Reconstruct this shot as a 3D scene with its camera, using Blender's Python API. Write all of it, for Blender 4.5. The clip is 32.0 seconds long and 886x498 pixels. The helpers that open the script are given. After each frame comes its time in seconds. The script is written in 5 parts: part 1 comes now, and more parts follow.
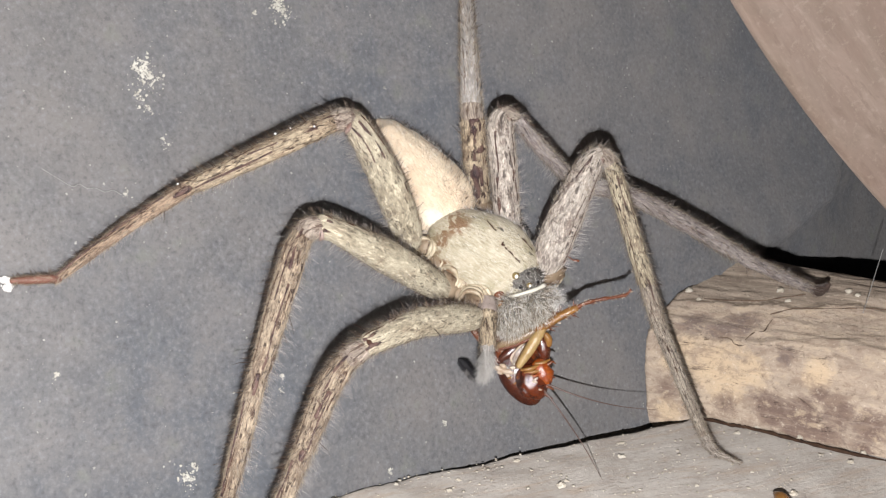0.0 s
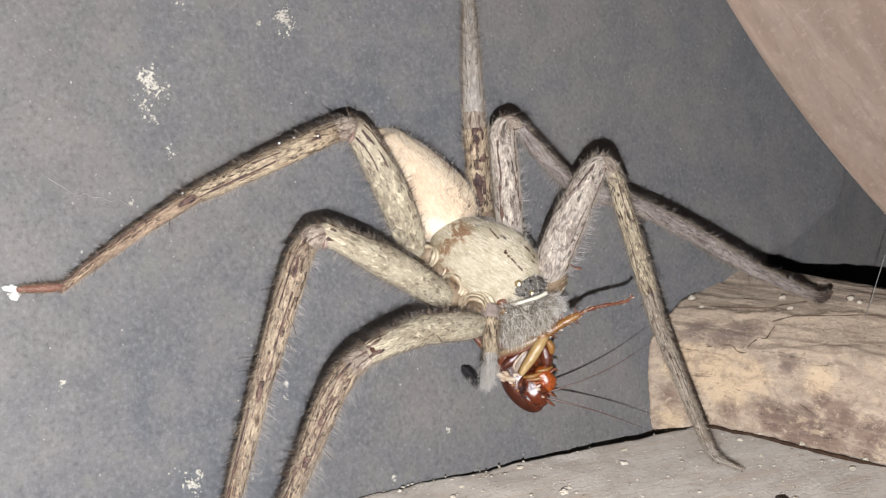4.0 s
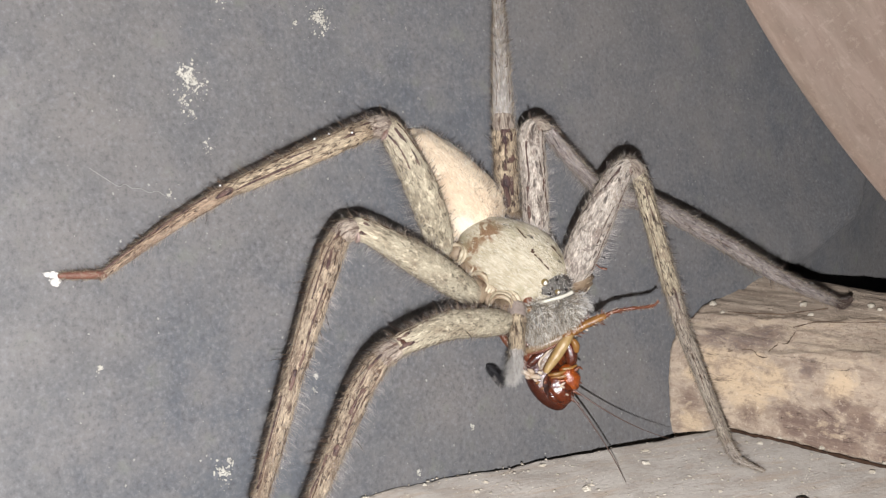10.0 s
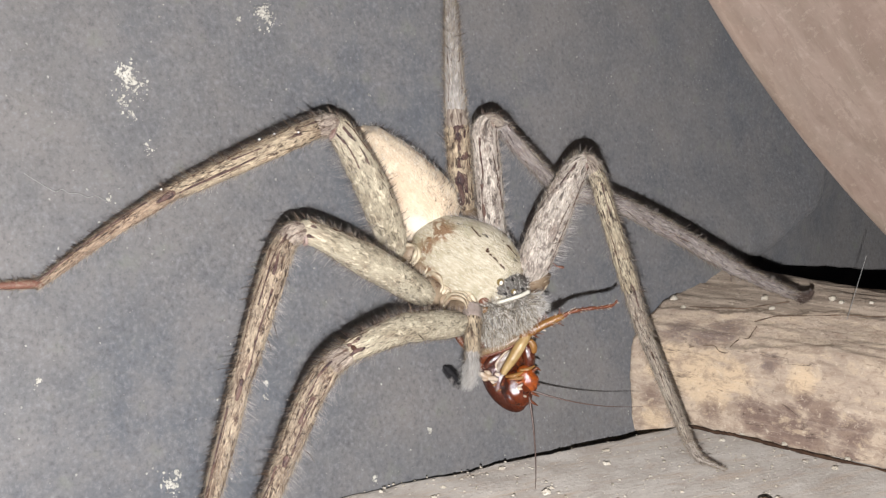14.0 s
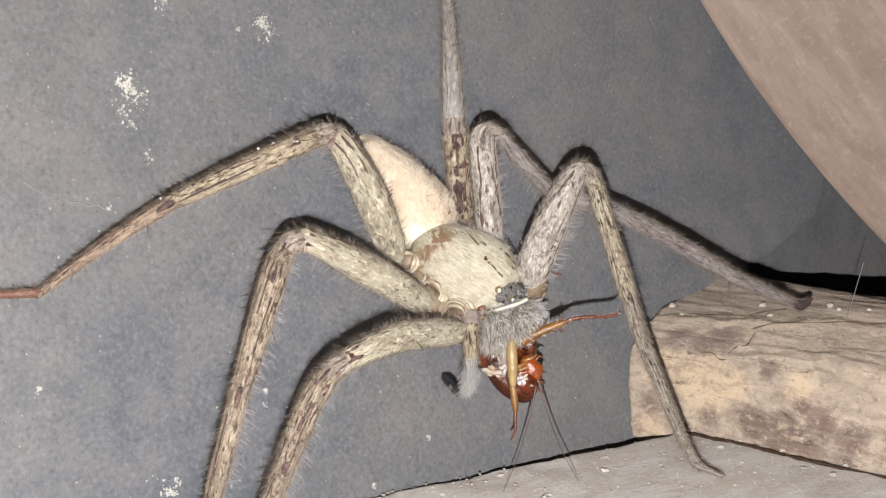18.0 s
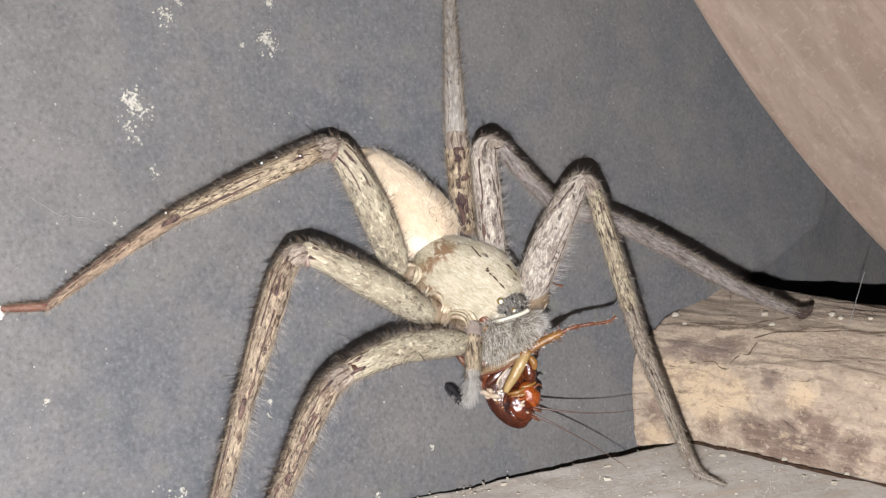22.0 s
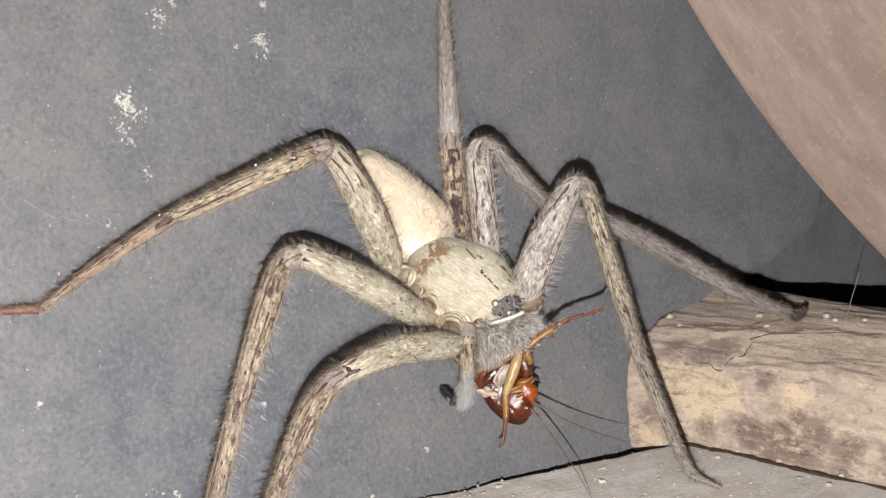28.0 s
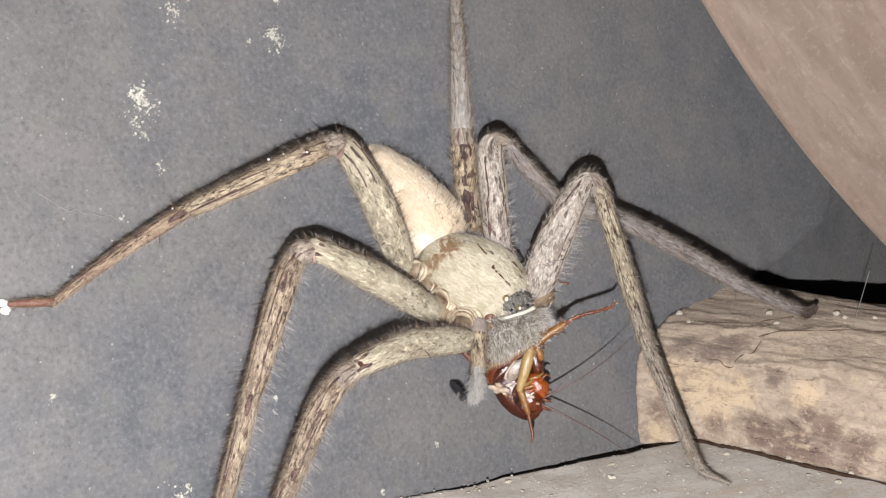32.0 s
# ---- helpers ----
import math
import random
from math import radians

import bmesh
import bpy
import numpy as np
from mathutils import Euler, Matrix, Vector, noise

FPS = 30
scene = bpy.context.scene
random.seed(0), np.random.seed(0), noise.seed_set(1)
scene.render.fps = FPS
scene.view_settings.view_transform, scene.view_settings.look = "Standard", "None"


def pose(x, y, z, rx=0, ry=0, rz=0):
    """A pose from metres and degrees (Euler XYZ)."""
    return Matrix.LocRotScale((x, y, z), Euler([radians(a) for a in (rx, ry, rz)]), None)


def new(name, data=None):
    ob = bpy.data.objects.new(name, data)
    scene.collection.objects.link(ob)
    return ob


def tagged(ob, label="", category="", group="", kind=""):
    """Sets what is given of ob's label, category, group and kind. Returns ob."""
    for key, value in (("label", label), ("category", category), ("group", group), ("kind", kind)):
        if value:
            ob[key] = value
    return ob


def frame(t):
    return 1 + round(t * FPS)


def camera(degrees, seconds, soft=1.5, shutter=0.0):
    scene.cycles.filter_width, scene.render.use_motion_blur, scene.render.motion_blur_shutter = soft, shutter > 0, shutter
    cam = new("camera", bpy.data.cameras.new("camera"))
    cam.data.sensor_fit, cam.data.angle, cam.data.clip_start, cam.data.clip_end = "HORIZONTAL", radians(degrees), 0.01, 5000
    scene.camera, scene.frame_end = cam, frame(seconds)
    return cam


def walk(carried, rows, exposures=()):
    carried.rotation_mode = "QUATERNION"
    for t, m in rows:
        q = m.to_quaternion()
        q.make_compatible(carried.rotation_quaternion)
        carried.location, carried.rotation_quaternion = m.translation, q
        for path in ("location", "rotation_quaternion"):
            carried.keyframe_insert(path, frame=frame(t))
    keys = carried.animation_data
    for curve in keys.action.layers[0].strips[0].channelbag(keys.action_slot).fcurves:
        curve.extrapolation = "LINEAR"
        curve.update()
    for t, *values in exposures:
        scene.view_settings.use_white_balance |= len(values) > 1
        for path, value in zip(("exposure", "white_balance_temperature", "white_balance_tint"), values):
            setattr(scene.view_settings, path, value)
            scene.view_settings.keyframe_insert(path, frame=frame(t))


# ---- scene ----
EYE = 55.5  # height of the first eye above the timber sill, mm
MM = 0.001
cam = camera(42.2, 32.0, soft=1.3)
# seconds, x, y, z in mm, then the three angles
ROWS = [
    (0.0, -0.00, 0.00, 55.50, 80.000, -0.000, -0.000),
    (0.5, 0.20, -0.30, 55.67, 80.100, 0.025, 0.080),
    (1.0, -0.07, -0.23, 55.45, 80.133, 0.007, 0.023),
    (1.5, -0.08, -0.00, 55.46, 80.034, -0.067, -0.062),
    (2.0, -0.23, -0.16, 55.35, 80.139, -0.076, -0.075),
    (2.5, -0.42, 0.06, 55.21, 80.192, -0.128, -0.205),
    (3.0, -0.00, -0.30, 55.68, 80.131, -0.100, 0.033),
    (3.5, 0.23, -0.68, 55.70, 80.319, 0.052, 0.135),
    (5.5, 0.64, -2.11, 55.84, 80.464, 0.252, 0.888),
    (6.0, 0.54, -2.50, 55.57, 80.569, 0.227, 1.055),
    (6.5, 0.31, -2.20, 55.68, 80.430, 0.098, 0.923),
    (7.0, 0.16, -2.20, 55.57, 80.478, 0.089, 0.902),
    (7.5, -0.31, -2.45, 55.18, 80.643, -0.162, 0.835),
    (8.0, 0.39, -2.52, 55.68, 80.651, 0.141, 0.953),
    (8.5, 0.51, -2.11, 55.39, 80.645, 0.143, 0.744),
    (9.0, 0.37, -2.75, 55.44, 80.854, 0.157, 0.843),
    (9.5, -0.07, -2.53, 54.72, 80.840, 0.046, 0.786),
    (10.0, -1.76, -4.05, 53.49, 81.309, -0.669, 0.987),
    (10.5, -1.29, -4.76, 53.66, 81.600, -0.615, 0.975),
    (11.0, -0.25, -1.46, 53.80, 80.573, -0.125, 0.320),
    (11.5, -0.74, 0.16, 53.15, 79.718, -0.370, 0.227),
    (12.0, -1.43, 1.74, 52.83, 79.363, -0.511, -0.100),
    (12.5, -0.67, 1.07, 53.31, 80.437, -0.324, -0.893),
    (13.0, 0.23, -0.38, 54.53, 80.863, -0.016, -0.645),
    (13.5, 0.26, -0.58, 54.28, 80.871, -0.059, -0.516),
    (14.0, 0.26, -0.12, 54.44, 80.739, -0.049, -0.669),
    (14.5, 0.26, -0.26, 54.40, 80.765, -0.120, -0.591),
    (16.5, 0.64, -0.37, 54.53, 81.056, 0.017, -0.845),
    (17.0, 0.74, -0.31, 54.68, 81.038, 0.039, -0.865),
    (17.5, 0.71, -1.01, 54.79, 81.169, 0.010, -0.644),
    (18.0, 0.77, -0.88, 54.69, 81.088, 0.084, -0.567),
    (18.5, 1.15, -2.19, 55.26, 81.482, 0.161, -0.288),
    (19.0, 1.58, -2.43, 55.52, 81.614, 0.324, -0.271),
    (19.5, 1.43, -1.92, 55.45, 81.610, 0.345, -0.556),
    (20.0, 1.66, -1.84, 55.28, 81.583, 0.386, -0.585),
    (20.5, 1.95, -2.39, 55.52, 81.824, 0.492, -0.461),
    (21.0, 1.99, -2.71, 55.52, 81.823, 0.514, -0.274),
    (21.5, 1.94, -2.48, 55.66, 81.485, 0.393, -0.107),
    (22.0, 2.00, -2.48, 55.64, 81.412, 0.408, -0.025),
    (22.5, 1.97, -2.20, 55.64, 81.390, 0.416, -0.179),
    (23.0, 1.92, -2.21, 55.72, 81.481, 0.495, -0.220),
    (23.5, 1.90, -2.22, 55.61, 81.437, 0.408, -0.207),
    (24.0, 1.80, -1.98, 55.75, 81.251, 0.303, -0.193),
    (24.5, 1.79, -2.13, 55.61, 81.296, 0.333, -0.118),
    (25.0, 1.63, -2.37, 55.59, 81.335, 0.323, -0.035),
    (25.5, 1.97, -2.55, 55.71, 81.361, 0.439, 0.094),
    (27.5, 1.97, -2.30, 55.99, 81.289, 0.370, -0.152),
    (28.0, 2.00, -2.18, 55.72, 81.456, 0.389, -0.302),
    (28.5, 1.90, -2.13, 55.79, 81.331, 0.327, -0.298),
    (29.0, 1.95, -2.32, 55.87, 81.365, 0.341, -0.198),
    (29.5, 1.53, -2.08, 55.81, 81.346, 0.291, -0.245),
    (30.0, 1.41, -1.61, 55.68, 81.322, 0.269, -0.488),
    (30.5, 1.56, -1.91, 55.86, 81.332, 0.299, -0.341),
    (31.0, 1.58, -2.15, 55.80, 81.214, 0.274, -0.022),
    (31.5, 1.59, -2.79, 55.84, 81.443, 0.255, 0.092),
    (32.0, 1.16, -2.40, 55.62, 81.273, 0.135, -0.014),
]
walk(cam, [(t, pose(x * MM, y * MM, z * MM, rx, ry, rz)) for t, x, y, z, rx, ry, rz in ROWS],
     [(0, 0.0), (6, -0.04), (9, -0.05), (10, -0.10), (10.6, -0.08), (11.3, 0.02), (12, 0.06), (13, 0.0), (32, 0.0)])

# night: a faint sky, and the camera's own torch just below its lens
world = bpy.data.worlds.new("night")
scene.world = world
world.use_nodes = True
world.node_tree.nodes["Background"].inputs[0].default_value = (0.55, 0.6, 0.75, 1)
world.node_tree.nodes["Background"].inputs[1].default_value = 0.006
torch = new("torch", bpy.data.lights.new("torch", "POINT"))
torch.data.energy = 1.6
torch.data.color = (0.985, 0.975, 0.988)
torch.data.shadow_soft_size = 0.0006
torch.location = (1.2 * MM, 0.5 * MM, (EYE - 13.5) * MM)


# ---- materials ----
class Nodes:
    """A short way to write a node material."""

    def __init__(self, name, rough=0.6, metal=0.0, spec=0.5, dry=0.0):
        self.m = bpy.data.materials.new(name)
        self.m.use_nodes = True
        self.t = self.m.node_tree
        self.out = self.t.nodes["Principled BSDF"]
        self.out.inputs["Roughness"].default_value = rough
        self.out.inputs["Metallic"].default_value = metal
        self.out.inputs["Diffuse Roughness"].default_value = dry
        self.out.inputs["Specular IOR Level"].default_value = spec
        self.coord = self.t.nodes.new("ShaderNodeTexCoord")

    def link(self, a, b):
        self.t.links.new(a, b)

    def vec(self, kind="Object", scale=(1, 1, 1), turn=(0, 0, 0)):
        n = self.t.nodes.new("ShaderNodeMapping")
        n.inputs["Rotation"].default_value = turn
        self.link(self.coord.outputs[kind], n.inputs["Vector"])
        k = self.t.nodes.new("ShaderNodeMapping")
        k.inputs["Scale"].default_value = scale
        self.link(n.outputs[0], k.inputs["Vector"])
        return k.outputs[0]

    def noise(self, vec, scale, detail=4, rough=0.6, warp=0.0):
        n = self.t.nodes.new("ShaderNodeTexNoise")
        n.inputs["Scale"].default_value = scale
        n.inputs["Detail"].default_value = detail
        n.inputs["Roughness"].default_value = rough
        n.inputs["Distortion"].default_value = warp
        self.link(vec, n.inputs["Vector"])
        return n.outputs["Fac"]

    def ramp(self, fac, *stops):
        n = self.t.nodes.new("ShaderNodeValToRGB")
        e = n.color_ramp.elements
        while len(e) < len(stops):
            e.new(0.5)
        for k, (at, c) in zip(e, stops):
            k.position = at
            k.color = (c, c, c, 1) if isinstance(c, (int, float)) else (*c, 1)
        self.link(fac, n.inputs[0])
        return n.outputs[0]

    def mix(self, fac, a, b, how="MIX"):
        n = self.t.nodes.new("ShaderNodeMix")
        n.data_type, n.blend_type = "RGBA", how
        for value, sock in ((fac, n.inputs[0]), (a, n.inputs[6]), (b, n.inputs[7])):
            if isinstance(value, (int, float)):
                sock.default_value = value
            elif isinstance(value, tuple):
                sock.default_value = (*value, 1)
            else:
                self.link(value, sock)
        return n.outputs[2]

    def near(self, c, full, gone):
        """1 within full mm of a place on the thing, 0 beyond gone mm."""
        d = self.t.nodes.new("ShaderNodeVectorMath")
        d.operation = "DISTANCE"
        self.link(self.coord.outputs["Object"], d.inputs[0])
        d.inputs[1].default_value = [v * MM for v in c]
        n = self.t.nodes.new("ShaderNodeMapRange")
        n.inputs["From Min"].default_value, n.inputs["From Max"].default_value = full * MM, gone * MM
        n.inputs["To Min"].default_value, n.inputs["To Max"].default_value = 1, 0
        self.link(d.outputs["Value"], n.inputs["Value"])
        return n.outputs[0]

    def calc(self, how, a, b):
        n = self.t.nodes.new("ShaderNodeMath")
        n.operation = how
        for value, sock in ((a, n.inputs[0]), (b, n.inputs[1])):
            if isinstance(value, (int, float)):
                sock.default_value = value
            else:
                self.link(value, sock)
        return n.outputs[0]

    def height(self):
        n = self.t.nodes.new("ShaderNodeSeparateXYZ")
        self.link(self.coord.outputs["Object"], n.inputs[0])
        return n.outputs[2]

    def along(self, turn):
        """The place along a turned x axis."""
        n = self.t.nodes.new("ShaderNodeSeparateXYZ")
        self.link(self.vec("Object", (1, 1, 1), turn), n.inputs[0])
        return n.outputs[0]

    def done(self, colour, bump=None, depth=0.0002, strength=0.5, rough=None):
        s = self.out.inputs["Base Color"]
        if isinstance(colour, tuple):
            s.default_value = (*colour, 1)
        else:
            self.link(colour, s)
        if bump is not None:
            b = self.t.nodes.new("ShaderNodeBump")
            b.inputs["Strength"].default_value = strength
            b.inputs["Distance"].default_value = depth
            self.link(bump, b.inputs["Height"])
            self.link(b.outputs[0], self.out.inputs["Normal"])
        if rough is not None:
            self.link(rough, self.out.inputs["Roughness"])
        return self.m


def wall_paint():
    k = Nodes("grey_wall_paint", 0.3, 0, 0.5, 1.0)
    v = k.vec()
    big = k.noise(v, 17, 6, 0.65)
    mid = k.noise(v, 130, 6, 0.7)
    fine = k.noise(v, 1700, 5, 0.7)
    c = k.mix(k.ramp(big, (0.38, 0), (0.62, 1)), (0.112, 0.119, 0.132), (0.160, 0.152, 0.147))
    smear = k.noise(v, 480, 4, 0.65, 0.8)
    c = k.mix(k.ramp(smear, (0.44, 0), (0.66, 0.36)), c, (0.18, 0.178, 0.172))
    c = k.mix(k.ramp(mid, (0.45, 0), (0.68, 0.6)), c, (0.195, 0.182, 0.174))
    c = k.mix(k.ramp(mid, (0.28, 0.35), (0.46, 0)), c, (0.095, 0.10, 0.11))
    c = k.mix(k.ramp(fine, (0.52, 0.0), (0.68, 0.65)), c, (0.225, 0.225, 0.235))
    c = k.mix(k.ramp(fine, (0.32, 0.55), (0.47, 0.0)), c, (0.07, 0.066, 0.074))
    green = k.ramp(k.noise(v, 260, 3, 0.5), (0.62, 0), (0.74, 0.3))
    c = k.mix(green, c, (0.16, 0.18, 0.14))
    return k.done(c, fine, 0.00006, 0.5, k.ramp(mid, (0.3, 0.30), (0.7, 0.44)))


def sill_wood():
    k = Nodes("weathered_sill", 0.8, 0, 0.25, 1.0)
    v = k.vec()
    turn = (0, 0, radians(-28))
    grain = k.noise(k.vec("Object", (1, 5, 3), turn), 85, 6, 0.7, 0.5)
    thread = k.noise(k.vec("Object", (1, 9, 3), turn), 260, 4, 0.7, 0.4)
    mid = k.noise(v, 120, 6, 0.65, 0.3)
    fine = k.noise(v, 1500, 4, 0.75)
    c = k.mix(k.ramp(mid, (0.38, 0), (0.62, 1)), (0.345, 0.304, 0.266), (0.455, 0.418, 0.378))
    c = k.mix(k.ramp(grain, (0.52, 0), (0.64, 0.6)), c, (0.385, 0.305, 0.235))
    c = k.mix(k.ramp(grain, (0.34, 0.5), (0.46, 0)), c, (0.50, 0.463, 0.42))
    worn = k.ramp(k.noise(v, 60, 4, 0.6), (0.44, 0), (0.58, 1))
    c = k.mix(k.calc("MULTIPLY", k.ramp(thread, (0.58, 0), (0.66, 0.65)), worn), c, (0.22, 0.168, 0.125))
    c = k.mix(k.ramp(thread, (0.34, 0.35), (0.44, 0)), c, (0.53, 0.49, 0.44))
    c = k.mix(k.ramp(fine, (0.32, 0.55), (0.44, 0)), c, (0.22, 0.19, 0.165))
    c = k.mix(k.ramp(fine, (0.58, 0.0), (0.70, 0.55)), c, (0.58, 0.545, 0.495))
    return k.done(c, k.mix(0.4, k.mix(0.5, mid, thread), fine), 0.0005, 0.8)


def log_wood():
    k = Nodes("bare_log_wood", 0.75, 0, 0.3, 1.0)
    v = k.vec()
    turn = (0, 0, radians(41.2))
    grain = k.noise(k.vec("Object", (1, 5, 5), turn), 90, 6, 0.75, 0.5)
    patch = k.noise(k.vec("Object", (1, 1.7, 1.7), turn), 120, 7, 0.72, 0.5)
    ragged = k.noise(k.vec("Object", (1, 2.0, 2.0), turn), 150, 7, 0.75, 0.6)
    blot = k.noise(k.vec("Object", (1, 1.6, 1.6), turn), 330, 6, 0.75, 0.5)
    fine = k.noise(v, 1300, 4, 0.75)

    def stain(c, colour, amount, *places):
        """A ragged stain round some places on the log."""
        mask = None
        for at, r in places:
            d = k.near(at, r * 0.2, r * 1.7)
            mask = d if mask is None else k.calc("MAXIMUM", mask, d)
        edge = k.calc("ADD", mask, k.calc("MULTIPLY", k.calc("SUBTRACT", ragged, 0.5), 2.2))
        return k.mix(k.ramp(edge, (0.36, 0), (0.50, amount * 0.5), (0.80, amount)), c, colour)

    c = k.mix(k.ramp(grain, (0.32, 0), (0.66, 1)), (0.355, 0.282, 0.222), (0.505, 0.41, 0.325))
    c = k.mix(k.ramp(patch, (0.46, 0), (0.60, 0.7)), c, (0.54, 0.435, 0.33))
    c = stain(c, (0.665, 0.515, 0.345), 0.72, ((36.0, 171.2, 9.1), 3.2), ((40.7, 167.2, 8.6), 4.4), ((42.1, 164.7, 6.0), 3.4), ((34.4, 170.7, -0.4), 2.6), ((45.2, 163.4, 8.6), 3.0), ((53.0, 157.0, 9.5), 2.2))
    c = stain(c, (0.21, 0.145, 0.115), 0.9, ((34.3, 171.0, 3.4), 2.0), ((41.7, 164.2, 3.0), 2.0), ((45.0, 162.1, 5.7), 1.2))
    c = stain(c, (0.19, 0.143, 0.125), 0.95, ((39.5, 174.3, 13.4), 2.8), ((42.5, 170.7, 12.6), 2.4), ((45.7, 170.5, 13.6), 2.6), ((49.8, 161.1, 11.1), 1.5))
    c = stain(c, (0.185, 0.125, 0.103), 0.95, ((49.0, 157.2, 1.0), 2.0), ((53.0, 153.6, 1.4), 2.6), ((57.0, 149.9, 1.4), 2.0), ((46.9, 159.5, 3.6), 3.0), ((50.6, 156.5, 3.1), 3.4), ((54.8, 154.2, 5.4), 2.8), ((58.5, 150.5, 4.2), 2.8), ((53.0, 155.6, 7.0), 1.8), ((64.0, 145.0, 3.5), 3.4))
    c = k.mix(k.ramp(blot, (0.49, 0), (0.60, 0.65)), c, (0.31, 0.228, 0.172))
    c = k.mix(k.ramp(blot, (0.34, 0.6), (0.45, 0)), c, (0.60, 0.48, 0.34))
    c = k.mix(k.ramp(grain, (0.56, 0), (0.66, 0.4)), c, (0.25, 0.175, 0.13))
    thread = k.noise(k.vec("Object", (0.5, 9, 9), turn), 190, 4, 0.7, 0.5)
    c = k.mix(k.ramp(thread, (0.55, 0), (0.65, 0.18)), c, (0.62, 0.53, 0.43))
    c = k.mix(k.ramp(thread, (0.34, 0.22), (0.45, 0)), c, (0.24, 0.175, 0.135))
    # the thin weathered outer layer left along the back of the log
    edge = k.calc("ADD", k.calc("SUBTRACT", k.height(), k.calc("MULTIPLY", k.calc("ADD", k.along(turn), 0.079), 0.066)), k.calc("MULTIPLY", k.noise(k.vec("Object", (0.6, 1, 1), turn), 110, 5, 0.65), 0.0035))
    layer = k.ramp(k.calc("MULTIPLY", edge, 28.0), (0.490, 0), (0.512, 0.9))
    lines = k.noise(k.vec("Object", (0.4, 6, 6), turn), 170, 5, 0.65, 0.4)
    bark = k.mix(k.ramp(lines, (0.36, 0), (0.60, 1)), (0.20, 0.155, 0.12), (0.41, 0.335, 0.265))
    c = k.mix(layer, c, bark)
    # dark line on the layer's edge: the shadow of its step as colour
    c = k.mix(k.ramp(layer, (0.15, 0), (0.40, 0.8), (0.7, 0)), c, (0.07, 0.05, 0.035))
    c = k.mix(k.ramp(fine, (0.30, 0.65), (0.43, 0)), c, (0.16, 0.115, 0.085))
    c = k.mix(k.ramp(fine, (0.59, 0.0), (0.70, 0.5)), c, (0.80, 0.70, 0.56))
    crack = k.noise(k.vec("Object", (0.55, 3, 3), turn), 75, 5, 0.6, 0.8)
    keep = k.ramp(ragged, (0.50, 0), (0.58, 1))
    c = k.mix(k.calc("MULTIPLY", k.ramp(crack, (0.490, 0), (0.50, 0.85), (0.510, 0)), keep), c, (0.06, 0.04, 0.03))
    h = k.mix(0.35, k.mix(0.5, k.mix(0.5, grain, patch), blot), fine)
    return k.done(c, h, 0.0011, 0.9)


def board_wood():
    k = Nodes("smooth_pink_brown_board", 0.6, 0, 0.3, 0.8)
    v = k.vec()
    along = k.vec("Object", (5, 1, 5))
    grain = k.noise(along, 60, 5, 0.6, 0.5)
    mid = k.noise(v, 60, 4, 0.6)
    c = k.mix(k.ramp(grain, (0.35, 0), (0.68, 1)), (0.27, 0.195, 0.155), (0.36, 0.275, 0.225))
    c = k.mix(k.ramp(mid, (0.45, 0), (0.7, 0.6)), c, (0.32, 0.255, 0.205))
    mottle = k.noise(k.vec("Object", (2.2, 1, 2)), 75, 6, 0.7, 0.5)
    c = k.mix(k.ramp(mottle, (0.48, 0), (0.64, 0.5)), c, (0.235, 0.185, 0.142))
    c = k.mix(k.ramp(mottle, (0.32, 0.32), (0.46, 0)), c, (0.44, 0.34, 0.285))
    streak = k.noise(k.vec("Object", (9, 2.2, 5)), 90, 4, 0.65, 0.4)
    c = k.mix(k.ramp(streak, (0.58, 0), (0.70, 0.35)), c, (0.48, 0.385, 0.32))
    c = k.mix(k.ramp(streak, (0.32, 0.45), (0.44, 0)), c, (0.22, 0.16, 0.125))
    fine = k.noise(v, 900, 4, 0.7)
    c = k.mix(k.ramp(fine, (0.56, 0), (0.68, 0.3)), c, (0.50, 0.41, 0.34))
    return k.done(c, k.mix(0.4, grain, fine), 0.0004, 0.6)


